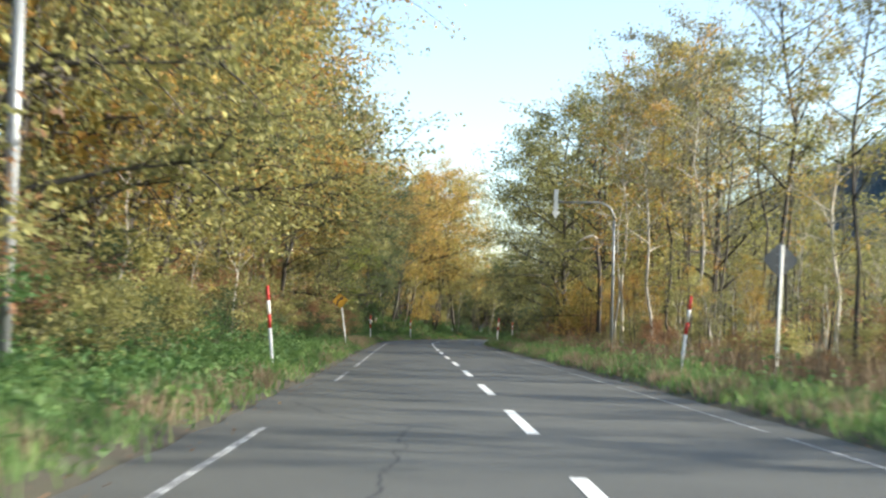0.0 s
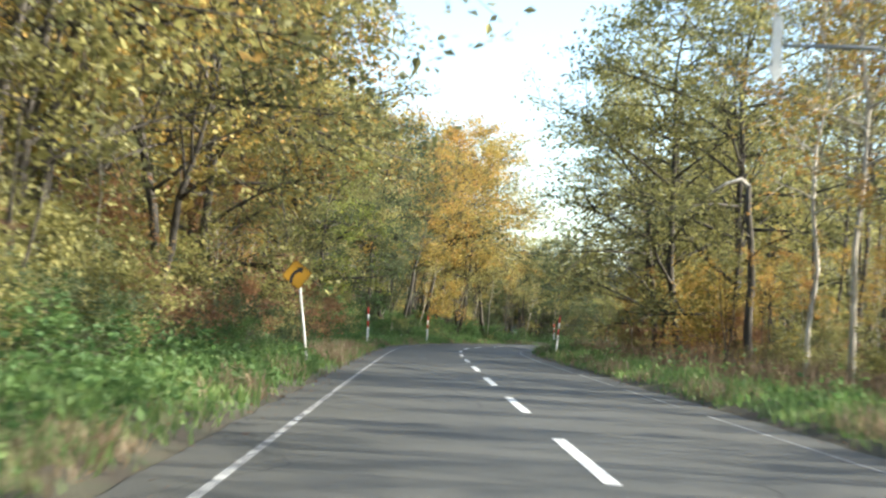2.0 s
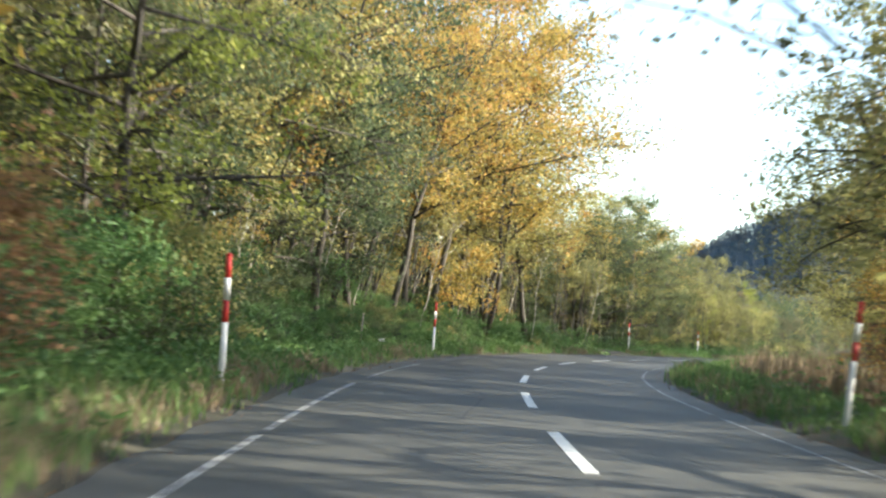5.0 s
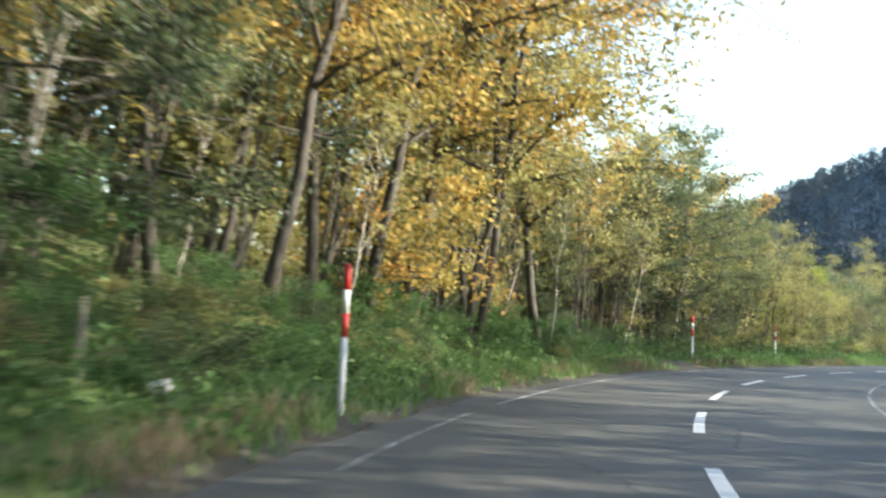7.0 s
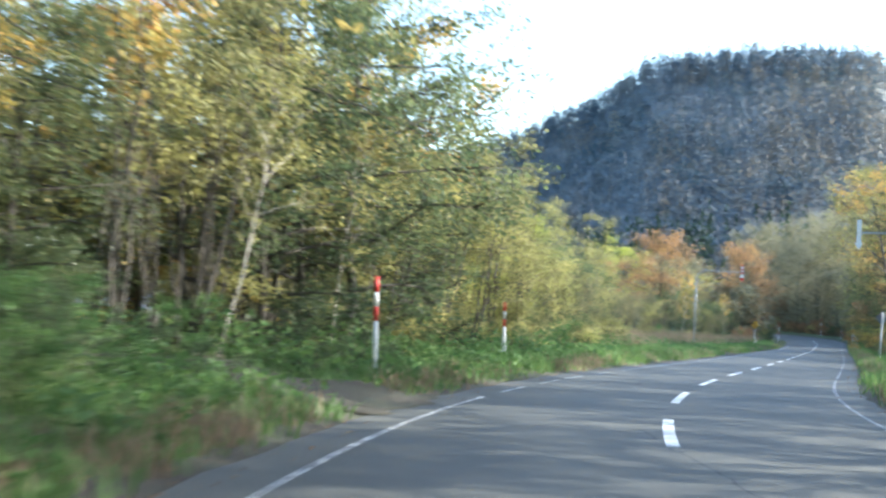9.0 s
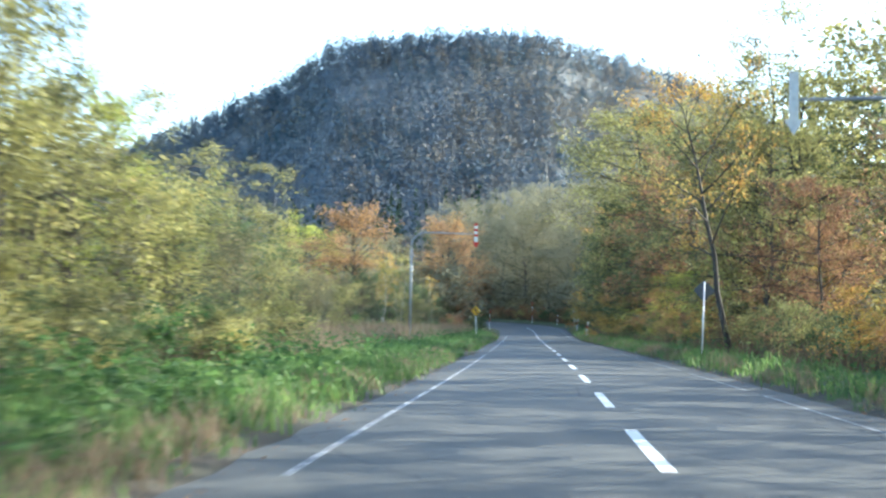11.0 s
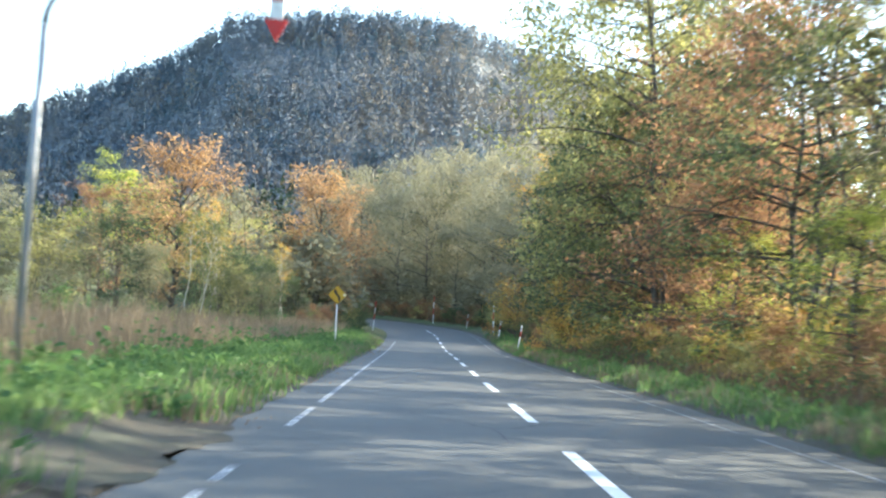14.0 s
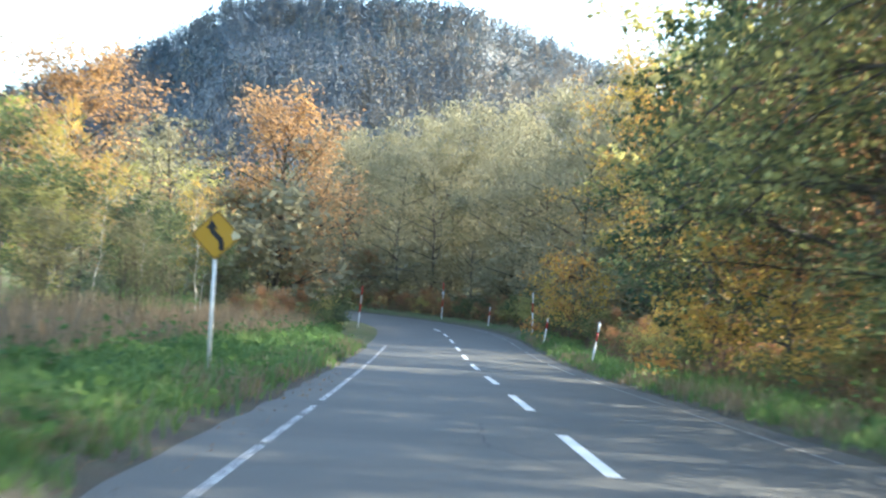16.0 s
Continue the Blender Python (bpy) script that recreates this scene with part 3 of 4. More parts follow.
BROAD = [tree("broadleaf_tree", 11 + k, "broadleaf tree with yellowing olive leaves at the forest edge", "tree", BARK, OLIVE, H=12.5, r0=0.13, crown_base=0.12, crown_r=4.4,
              limbs=32, twigs=9, per_twig=13.0, size=0.072, spread=0.27, up=(-5, 42), fork=1 + k % 2, droop=0.14) for k in range(3)]
GOLDEN = [tree("golden_tree", 31 + k, "slanting tree with golden orange autumn leaves", "tree", BARK, GOLD, H=12.0, r0=0.12, crown_base=0.26, crown_r=4.2,
               limbs=27, twigs=9, per_twig=12.0, size=0.075, spread=0.27, up=(5, 50), lean=(0.05, 0.0), fork=1 + k % 2) for k in range(2)]
LIMES = [tree("yellowing_tree", 36, "leafy tree turning bright yellow green beside the road", "tree", BARK, LIME, H=11.0, r0=0.15, crown_base=0.12, crown_r=4.0,
              limbs=28, twigs=9, per_twig=12.0, size=0.072, spread=0.27, up=(-5, 45), droop=0.12)]
RUSTY = [tree("rusty_tree", 41 + k, "dense autumn tree with rust-red and brown leaves", "tree", BARK, RUST, H=11.5, r0=0.12, crown_base=0.08, crown_r=3.8,
              limbs=30, twigs=9, per_twig=13.0, size=0.076, spread=0.28, up=(0, 48)) for k in range(2)]
AMBERY = [tree("amber_tree", 46, "round autumn tree with glowing amber and orange leaves", "tree", BARK, AMBER, H=9.0, r0=0.12, crown_base=0.04, crown_r=3.1,
               limbs=34, twigs=9, per_twig=11.0, size=0.072, spread=0.30, up=(10, 60))]
SLIM = [tree("slender_tree", 51 + k, "tall slender bare-stemmed tree with thin pale autumn leaves", "tree", BIRCH if k == 0 else BARK, (GOLD, OLIVE, PALE)[k], H=15.0, r0=0.085, crown_base=0.34, crown_r=2.7,
             limbs=22, twigs=6, per_twig=6.5, size=0.078, spread=0.25, up=(20, 60), fork=1 + (k == 2), sides=6) for k in range(3)]
BIRCHES = [tree("birch_tree", 61 + k, "thin pale-barked birch with sparse yellow leaves", "tree", BIRCH, OLIVE if k else GOLD, H=9.5, r0=0.048, crown_base=0.35, crown_r=1.8,
                limbs=16, twigs=4, per_twig=7.0, size=0.075, spread=0.22, up=(30, 70), sides=6) for k in range(2)]
LEANING = [tree("leaning_tree", 65, "dark leaning tree with bare forked limbs on the bank", "tree", BARK, GOLD, H=12.5, r0=0.15, crown_base=0.35, crown_r=4.6,
                limbs=17, twigs=8, per_twig=9.0, size=0.075, spread=0.26, up=(25, 60), lean=(0.20, 0.0), fork=1)]
GREENS = [tree("green_tree", 71 + k, "leafy dark green tree with a few yellow leaves", "tree", BARK, GREEN, H=11.0, r0=0.13, crown_base=0.10, crown_r=4.2,
               limbs=30, twigs=9, per_twig=13.0, size=0.074, spread=0.28, up=(-8, 36), droop=0.1) for k in range(2)]
CONIFERS = [tree("conifer", 81, "tall dark green conifer with drooping boughs", "tree", BARK, NEEDLE, H=15.0, r0=0.2, crown_base=0.08, crown_r=3.2,
                 limbs=60, twigs=5, per_twig=6.0, size=0.13, spread=0.3, up=(-18, 8), top=2.0, droop=0.12)]
TALL_GREEN = tree("tall_green_tree", 83, "tall dark green tree with a bare lower trunk on the bank", "tree", BARK, GREEN, H=14.0, r0=0.14, crown_base=0.34, crown_r=4.5,
                  limbs=36, twigs=9, per_twig=12.0, size=0.076, spread=0.28, up=(-5, 45), lean=(0.07, 0.0))
SHRUB = [tree(kind_, 151 + k, "dense " + w + " shrub filling the forest edge", "bush", BARK, m, H=3.3, r0=0.035, crown_base=0.02, crown_r=1.75,
              limbs=18, twigs=6, per_twig=6.5, size=0.074, spread=0.25, up=(0, 70), fork=3, sides=4, twig_wood=False, flat=0.7)
         for k, (m, kind_, w) in enumerate(((GREEN, "green_shrub", "dark green"), (OLIVE, "olive_shrub", "olive"), (LUSH, "leafy_shrub", "bright leafy"), (RUST, "rusty_shrub", "rust brown"), (GOLD, "golden_shrub", "golden")))]
STEMS = [tree("bare_sapling", 131 + k, "thin dark leaning sapling with bare stem and few leaves", "tree", BARK, (OLIVE, GOLD)[k], H=9.5, r0=0.085, crown_base=0.45, crown_r=1.9,
              limbs=14, twigs=4, per_twig=6.0, size=0.085, spread=0.22, up=(25, 70), lean=(0.10, 0.03), fork=3, sides=5) for k in range(2)]
FAR_LEAVES = (PALE, OLIVE, GREEN, AMBER, GOLD, RUST)
FAR = [tree("woodland_tree", 91 + k, "woodland tree with " + w + " autumn leaves deeper in the forest", "tree", BARK, m, H=13.0, r0=0.14, crown_base=0.08, crown_r=4.4,
            limbs=22, twigs=5, per_twig=5.2, size=0.15, spread=0.34, up=(0, 55), sides=4, twig_wood=False)
       for k, (m, w) in enumerate(zip(FAR_LEAVES, ("pale olive", "yellow olive", "green", "amber", "golden", "rusty")))]
MID = [tree("woodland_tree", 141 + k, "rounded woodland tree with fine " + w + " leaves by the far bend", "tree", BARK, m, H=11.0, r0=0.13, crown_base=0.06, crown_r=4.2,
            limbs=28, twigs=7, per_twig=11.0, size=0.085, spread=0.34, up=(0, 50), sides=4, twig_wood=False) for k, (m, w) in enumerate(((PALE, "pale olive"), (DULL, "dull olive")))]
SCRUB = [tree("scrub_tree", 101 + k, "low scrubby willow with thin olive leaves", "tree", BARK, m, H=6.0, r0=0.06, crown_base=0.05, crown_r=2.3,
              limbs=20, twigs=5, per_twig=8.0, size=0.078, spread=0.27, up=(30, 75), fork=3, sides=4, twig_wood=False) for k, m in enumerate((DULL, OLIVE, GOLD, GREEN))]
THICKET = [tree("thicket", 121 + k, "dense leafy thicket growing under the forest trees", "bush", BARK, m, H=4.0, r0=0.04, crown_base=0.02, crown_r=2.2,
                limbs=14, twigs=3, per_twig=4.5, size=0.19, spread=0.36, up=(15, 75), fork=2, sides=3, twig_wood=False) for k, m in enumerate((OLIVE, PALE, GOLD))]
BUSH = [tree("bush", 111 + k, "leafy roadside bush on the bank", "bush", BARK, m, H=1.9, r0=0.03, crown_base=0.02, crown_r=1.3,
             limbs=12, twigs=4, per_twig=4.5, size=0.09, spread=0.22, up=(10, 70), fork=3, sides=3, twig_wood=False) for k, m in enumerate((LUSH, GREEN, OLIVE, RUST))]

rng = np.random.default_rng(77)


def row(kinds, s0, s1, gap, u, wobble=1.0, scale=(0.85, 1.15), lean=(0, 0), weights=None):
    rng = np.random.default_rng(int(s0 * 131 + s1 * 17 + (u + 60) * 1009))
    s = s0
    while s < s1:
        ob = kinds[rng.choice(len(kinds), p=weights)]
        if abs(s - 159.9) < 2.6 and -9.0 < u < 0:
            s += 1.0
            continue
        plant(ob, s + rng.uniform(-.3, .3) * gap, u + rng.uniform(-wobble, wobble), rng.uniform(*scale), None, rng, rng.uniform(0.92, 1.1), (rng.normal(0, 1.5) + lean[0], rng.normal(0, 1.5) + lean[1]))
        s += gap * rng.uniform(0.75, 1.25)


# outer (left) side, first straight
row(BROAD + GOLDEN[:1], 14, 60, 5.0, -9.3, 0.6, (1.0, 1.25), weights=(0.28, 0.28, 0.28, 0.16))
row(BROAD + GOLDEN[:1], 62, 92, 5.0, -8.6, 0.7, (1.0, 1.25), weights=(0.28, 0.28, 0.28, 0.16))
row([FAR[1], FAR[0], FAR[4]], 0, 104, 4.6, -13.5, 1.8, (1.1, 1.35))
row([FAR[1], FAR[0]], 10, 120, 8.0, -20.0, 2.0, (1.05, 1.25))
row(BIRCHES, 20, 95, 9.0, -8.0, 0.8, (0.55, 0.8))
plant(TALL_GREEN, 119.9, -7.7, 1.0, 10, rng)
plant(LIMES[0], 97.0, -7.2, 0.9, 70, rng)
row([SHRUB[0], SHRUB[1], SHRUB[3]], 13, 66, 1.7, -7.7, 0.5, (0.5, 0.9), weights=(0.5, 0.36, 0.14))
row([SHRUB[0], SHRUB[1], SHRUB[2], SHRUB[3]], 62, 104, 1.6, -6.7, 0.5, (0.6, 1.05), weights=(0.54, 0.12, 0.24, 0.1))
row([SHRUB[0], SHRUB[1], SHRUB[3]], 6, 104, 2.0, -9.2, 0.8, (0.95, 1.5), weights=(0.6, 0.22, 0.18))
for s_, u_, k_ in ((72.5, -6.4, 0.9), (75.5, -7.2, 1.2)):
    plant(SHRUB[3], s_, u_, k_, None, rng)
plant(SHRUB[2], 59.6, -6.1, 0.5, None, rng)
plant(SHRUB[0], 69.5, -6.7, 1.1, 40, rng)
plant(SHRUB[0], 66.0, -7.2, 1.2, 160, rng)
plant(RUSTY[0], 70, -8.4, 0.5, 40, rng)
plant(GREENS[0], 101, -9.0, 0.75, 10, rng)
plant(BROAD[0], 100, -12.0, 1.1, 10, rng)
# outer bank of the bend
row(GREENS + BROAD[:1], 106, 130, 4.4, -10.0, 1.0, (0.95, 1.15), (0, 5), weights=(0.42, 0.42, 0.16))
row([SHRUB[0], SHRUB[2], SHRUB[1]], 104, 160, 1.35, -6.5, 0.6, (0.35, 0.55), weights=(0.45, 0.5, 0.05))
row([SHRUB[0], SHRUB[2], SHRUB[1]], 104, 164, 1.5, -8.2, 0.7, (0.35, 0.6), weights=(0.4, 0.5, 0.1))
row([SHRUB[0], SHRUB[2]], 104, 124, 1.7, -8.8, 0.7, (0.8, 1.15), weights=(0.82, 0.18))
row([SHRUB[0], SHRUB[1], SHRUB[4]], 104, 172, 2.6, -10.8, 1.0, (0.7, 1.0), weights=(0.6, 0.25, 0.15))
row(GOLDEN + BROAD[:2] + SLIM[1:2], 130, 151, 4.4, -9.6, 1.2, (1.05, 1.28), (0, 4), weights=(0.27, 0.27, 0.16, 0.14, 0.16))
plant(GOLDEN[1], 157.0, -12.0, 1.05, 40, rng)
plant(SHRUB[4], 141.2, -7.6, 1.2, 40, rng)
row([FAR[2], FAR[1], GREENS[1]], 104, 127, 3.8, -14.5, 2.0, (0.9, 1.1), (0, 6))
row(SLIM[1:] + GOLDEN[:1] + [FAR[4], FAR[1]], 127, 156, 3.6, -14.5, 2.0, (0.85, 1.0), (0, 8))
plant(GOLDEN[1], 144.0, -7.2, 1.12, 20, rng)
plant(GOLDEN[0], 153.0, -7.6, 1.12, 200, rng)
plant(LIMES[0], 143.0, 13.0, 0.45, 20, rng)
plant(LIMES[0], 150.0, 15.5, 0.5, 120, rng)
plant(BROAD[1], 150.0, -9.2, 1.05, 20, rng)
row([FAR[1], FAR[4], FAR[0]], 104, 160, 4.6, -21, 2.5, (0.85, 1.0))
row(THICKET, 100, 184, 2.8, -18.0, 2.0, (0.9, 1.2))
row([FAR[1], FAR[2]], 140, 200, 5.0, -27.0, 2.0, (0.6, 0.75))
row(THICKET, 96, 190, 4.0, -24.0, 2.5, (1.3, 1.7))
for s_, u_, k_ in ((138.6, -12.6, 1.0), (142.0, -14.0, 1.25), (146.0, -15.8, 1.4), (149.5, -17.6, 1.5)):
    plant(THICKET[0], s_, u_, k_, None, rng)
row([FAR[2], FAR[1]], 116, 146, 4.2, -18.0, 1.2, (0.85, 1.0), (0, 5))
# inner bend, which shades the road
row(BROAD[:2], 95, 115, 4.5, 14.5, 1.0, (0.95, 1.1))
row(BROAD[:2] + SLIM[:1] + GOLDEN[:1], 114, 160, 4.8, 12.2, 1.0, (0.85, 1.05))
row(BROAD[:2] + GREENS[:1], 162, 205, 5.6, 12.6, 1.0, (0.85, 1.05))
row([FAR[0], FAR[1]], 112, 200, 6.5, 18.0, 2.0, (0.8, 0.95))
row(STEMS, 106, 190, 2.0, -10.3, 1.3, (0.75, 1.1), (0, 6))
row(STEMS, 16, 98, 4.5, -9.6, 1.2, (0.7, 1.0))
row(BIRCHES, 112, 174, 6.0, -8.6, 1.0, (0.6, 0.9), (0, 8))
plant(BIRCHES[1], 151.0, -6.6, 0.95, 15, rng, 1.0, (0, 4))
for s_, u_, k_ in ((131.7, -8.2, 1.0), (143.5, -9.0, 0.95), (57.0, -8.0, 0.75)):
    plant(LEANING[0], s_, u_, k_, 8.0 * (k_ - 0.8), rng)
# where the bend ends
row(GREENS, 168, 179, 4.2, -9.4, 0.6, (0.74, 0.86))
plant(GREENS[1], 171.5, -8.0, 0.95, 120, rng)
plant(BROAD[0], 184.5, -9.6, 0.52, 40, rng)
plant(LIMES[0], 189.0, -9.6, 0.5, 200, rng)
plant(LIMES[0], 194.5, -10.4, 0.46, 310, rng)
row([FAR[2], FAR[2], FAR[1]], 166, 188, 4.0, -14.5, 1.5, (0.55, 0.7))
plant(GREENS[0], 177.5, -8.8, 0.68, 200, rng)
plant(LIMES[0], 203.5, -11.2, 0.6, 70, rng)
plant(BROAD[1], 209.5, -11.6, 0.52, 10, rng)
row([SHRUB[0], SHRUB[1], SHRUB[4]], 168, 214, 1.9, -8.6, 0.7, (0.5, 0.85), weights=(0.6, 0.4, 0.0))
row([FAR[2], FAR[1]], 168, 210, 4.0, -21.0, 2.0, (0.65, 0.8))
row(THICKET, 166, 206, 2.6, -17.5, 1.5, (0.8, 1.1))
row(THICKET, 10, 100, 3.4, -12.0, 1.2, (0.6, 0.9))
row(THICKET[:1] + BUSH[2:], 2, 100, 3.6, 13.0, 1.5, (0.5, 0.8))
row([SLIM[1], GREENS[1], BROAD[2]], 162, 181, 3.6, -11.5, 1.5, (0.55, 0.72))
row([GREENS[0], BROAD[2], SCRUB[0]], 181, 200, 3.4, -12.0, 1.0, (0.42, 0.5))
row(STEMS[:1], 158, 196, 1.6, -8.6, 1.2, (0.5, 0.8), (0, 3))
row(SCRUB[1::2], 176, 200, 3.0, -9.8, 1.2, (0.7, 1.0))
row(SCRUB[:2], 198, 212, 3.2, -9.8, 1.2, (0.65, 0.9))
# meadow edge, second straight
row([SCRUB[0], SCRUB[1], SCRUB[3]], 212, 290, 3.4, -15.0, 2.0, (0.75, 1.05), weights=(0.68, 0.1, 0.22))
row(SCRUB[:3], 205, 320, 4.5, -20.0, 3.0, (0.8, 1.1), weights=(0.84, 0.12, 0.04))
row([FAR[0], FAR[1], FAR[3]], 235, 340, 6.5, -30.0, 4.0, (0.45, 0.6))
plant(BROAD[1], 258.0, -17.5, 0.74, 30, rng)
plant(BROAD[2], 263.0, -21.0, 0.6, 100, rng)
plant(AMBERY[0], 349.0, -10.0, 1.6, 30, rng, 0.82)
plant(AMBERY[0], 341.0, -21.0, 1.05, 90, rng)
plant(RUSTY[1], 335.0, -25.5, 0.8, 190, rng)
plant(LIMES[0], 357.0, -27.5, 1.3, 190, rng)
row([SHRUB[3], SHRUB[1]], 322, 352, 3.0, -9.0, 0.8, (0.5, 0.8))
row([SCRUB[3], SCRUB[1], SCRUB[0]], 292, 328, 3.4, -11.0, 1.0, (0.6, 0.85))
row([SCRUB[0], SCRUB[3], BIRCHES[0]], 300, 332, 3.2, -14.5, 1.6, (0.75, 1.05))
row(BIRCHES, 290, 330, 7.0, -12.0, 1.5, (0.65, 0.8))
# inner (right) side, first straight
row(SLIM, 8, 84, 3.4, 10.8, 1.1, (0.85, 1.1))
row(SLIM[1:] + BIRCHES[1:], 0, 90, 4.4, 15.0, 2.0, (0.75, 1.05))
row(SLIM, 0, 100, 7.0, 22.0, 3.0, (0.7, 0.95))
row([SHRUB[3], SHRUB[1]], 2, 104, 3.2, 10.5, 1.6, (0.5, 0.85), weights=(0.35, 0.65))
row([SHRUB[3], SHRUB[4]], 74, 112, 2.6, 9.4, 0.8, (0.8, 1.2))
for s_, u_, k_ in ((51.0, 8.8, 1.0), (57.5, 8.4, 1.08), (63.5, 8.9, 1.05)):
    plant(SLIM[0], s_, u_, k_, None, rng)
row(STEMS + BIRCHES, 30, 104, 1.7, 9.4, 1.2, (0.35, 0.6))
row([FAR[0], FAR[1], FAR[5]], 0, 112, 4.6, 34.0, 3.0, (0.65, 0.85))
for s_, u_, k_, ob_ in ((56.0, 12.2, 0.95, BROAD[2]), (67.0, 12.0, 0.95, SLIM[1]), (77.0, 9.4, 1.05, BROAD[2]), (83.0, 8.8, 1.05, BROAD[2]), (89.0, 8.6, 1.1, BROAD[1]), (96.0, 8.6, 1.08, BROAD[0]), (102.5, 9.6, 1.0, BROAD[2])):
    plant(ob_, s_, u_, k_, None, rng)
row(SCRUB[:3], 106, 130, 3.6, 11.0, 1.5, (0.6, 0.85))
# inner side, second straight
plant(LEANING[0], 228.5, 6.3, 0.8, 151, rng)
plant(BROAD[0], 233.5, 8.2, 0.8, 60, rng)
row([RUSTY[0], SLIM[2], RUSTY[1], GOLDEN[0]], 203, 228, 4.6, 9.3, 1.0, (0.72, 0.92), weights=(0.35, 0.2, 0.3, 0.15))
plant(RUSTY[0], 237.0, 9.8, 0.95, 60, rng)
row([BROAD[0], RUSTY[0], SLIM[2], RUSTY[1]], 236, 262, 4.6, 9.0, 0.8, (0.95, 1.15))
plant(BROAD[1], 239.5, 9.6, 1.02, 130, rng)
plant(RUSTY[0], 247.0, 9.4, 1.08, 40, rng)
plant(BROAD[0], 255.0, 10.0, 1.08, 210, rng)
row([RUSTY[0], BROAD[2], RUSTY[1], GREENS[1]], 264, 297, 4.0, 8.7, 0.7, (1.05, 1.25), weights=(0.3, 0.22, 0.26, 0.22))
row([SHRUB[3], SHRUB[1], SHRUB[0], SHRUB[4]], 204, 335, 2.2, 7.4, 0.6, (0.45, 0.8), weights=(0.42, 0.25, 0.25, 0.08))
for s_, u_, k_ in ((246.5, 7.4, 0.42), (255.5, 7.5, 0.45), (268.0, 7.6, 0.48)):
    plant(LIMES[0], s_, u_, k_, None, rng)
plant(GREENS[1], 284.0, 7.9, 0.95, 70, rng)
plant(GREENS[0], 299.0, 7.4, 1.05, 70, rng)
plant(SHRUB[4], 300.2, 5.9, 1.2, 70, rng)
plant(SHRUB[4], 336.5, 5.6, 1.3, 70, rng)
row(THICKET, 196, 335, 3.6, 12.5, 1.5, (0.6, 0.85))
plant(RUSTY[0], 289, 9.2, 1.25, 0, rng)
plant(RUSTY[1], 297, 8.9, 1.25, 0, rng)
plant(CONIFERS[0], 308.5, 7.6, 0.86, 90, rng)
plant(GREENS[0], 314, 9.6, 1.4, 30, rng)
plant(GOLDEN[0], 325, 9.0, 1.0, 90, rng)
plant(GOLDEN[1], 334, 9.4, 0.9, 10, rng)
row([FAR[2], FAR[1]], 298, 326, 5.0, 11.6, 0.8, (1.05, 1.2))
row(RUSTY, 276, 304, 6.0, 10.8, 0.9, (1.15, 1.35))
row([FAR[5], FAR[2], FAR[1]], 236, 332, 7.0, 14.5, 1.5, (0.85, 1.1))
row([FAR[1], FAR[5]], 208, 264, 5.4, 16.5, 1.5, (0.95, 1.1))
row([FAR[0], FAR[1], FAR[3]], 200, 335, 8.0, 24.0, 3.0, (0.55, 0.75))
# woods beyond the last bend
row(MID + [RUSTY[0]], 346, 420, 4.6, 9.4, 1.2, (0.95, 1.15), weights=(0.56, 0.28, 0.16))
row([SHRUB[3], SHRUB[1], SHRUB[0]], 342, 410, 2.4, 7.2, 0.8, (0.6, 1.0))
row(MID[:1] + MID, 340, 420, 5.2, 15.0, 2.5, (1.2, 1.4))
row(MID[:1] + MID, 335, 430, 6.0, 24.0, 4.0, (1.35, 1.6))
row(THICKET[1:2], 332, 420, 2.6, 11.5, 1.5, (1.0, 1.5))
row(THICKET[1:2], 335, 430, 3.0, 18.0, 2.5, (1.3, 1.8))
row(THICKET[1:2], 340, 420, 3.0, -12.0, 2.5, (1.1, 1.6))
row([SHRUB[3], SHRUB[0]], 354, 400, 2.2, -9.0, 1.0, (0.9, 1.4))
row(THICKET[:1], 354, 400, 2.6, -13.0, 1.5, (1.0, 1.4))
row([FAR[5], FAR[3]], 357, 420, 5.0, -10.0, 1.5, (0.5, 0.68))
row(FAR[:2], 345, 430, 6.0, -18.0, 3.0, (0.55, 0.7))
row(CONIFERS, 338, 440, 14.0, 48.0, 5.0, (0.9, 1.05))

# bushes on the verges and as undergrowth
row(BUSH[:2], 8, 100, 3.6, -7.6, 0.7, (0.45, 0.75))
row(BUSH[:3], 104, 170, 2.4, -5.9, 0.4, (0.35, 0.55), weights=(0.5, 0.35, 0.15))
row(BUSH[:3], 172, 214, 3.4, -8.0, 0.8, (0.45, 0.75))
row(BUSH[:3], 214, 330, 8.0, -11.5, 1.5, (0.5, 0.9))
row(BUSH[2:], 6, 100, 4.0, 8.8, 1.0, (0.5, 0.9))
row(BUSH[1:], 198, 330, 3.2, 7.7, 0.7, (0.6, 1.0))
row(BUSH[1:], 332, 400, 2.4, 6.8, 0.8, (0.8, 1.3))
row(BUSH[1:], 338, 400, 2.6, -7.0, 0.8, (0.8, 1.2))


# single plants that stand out


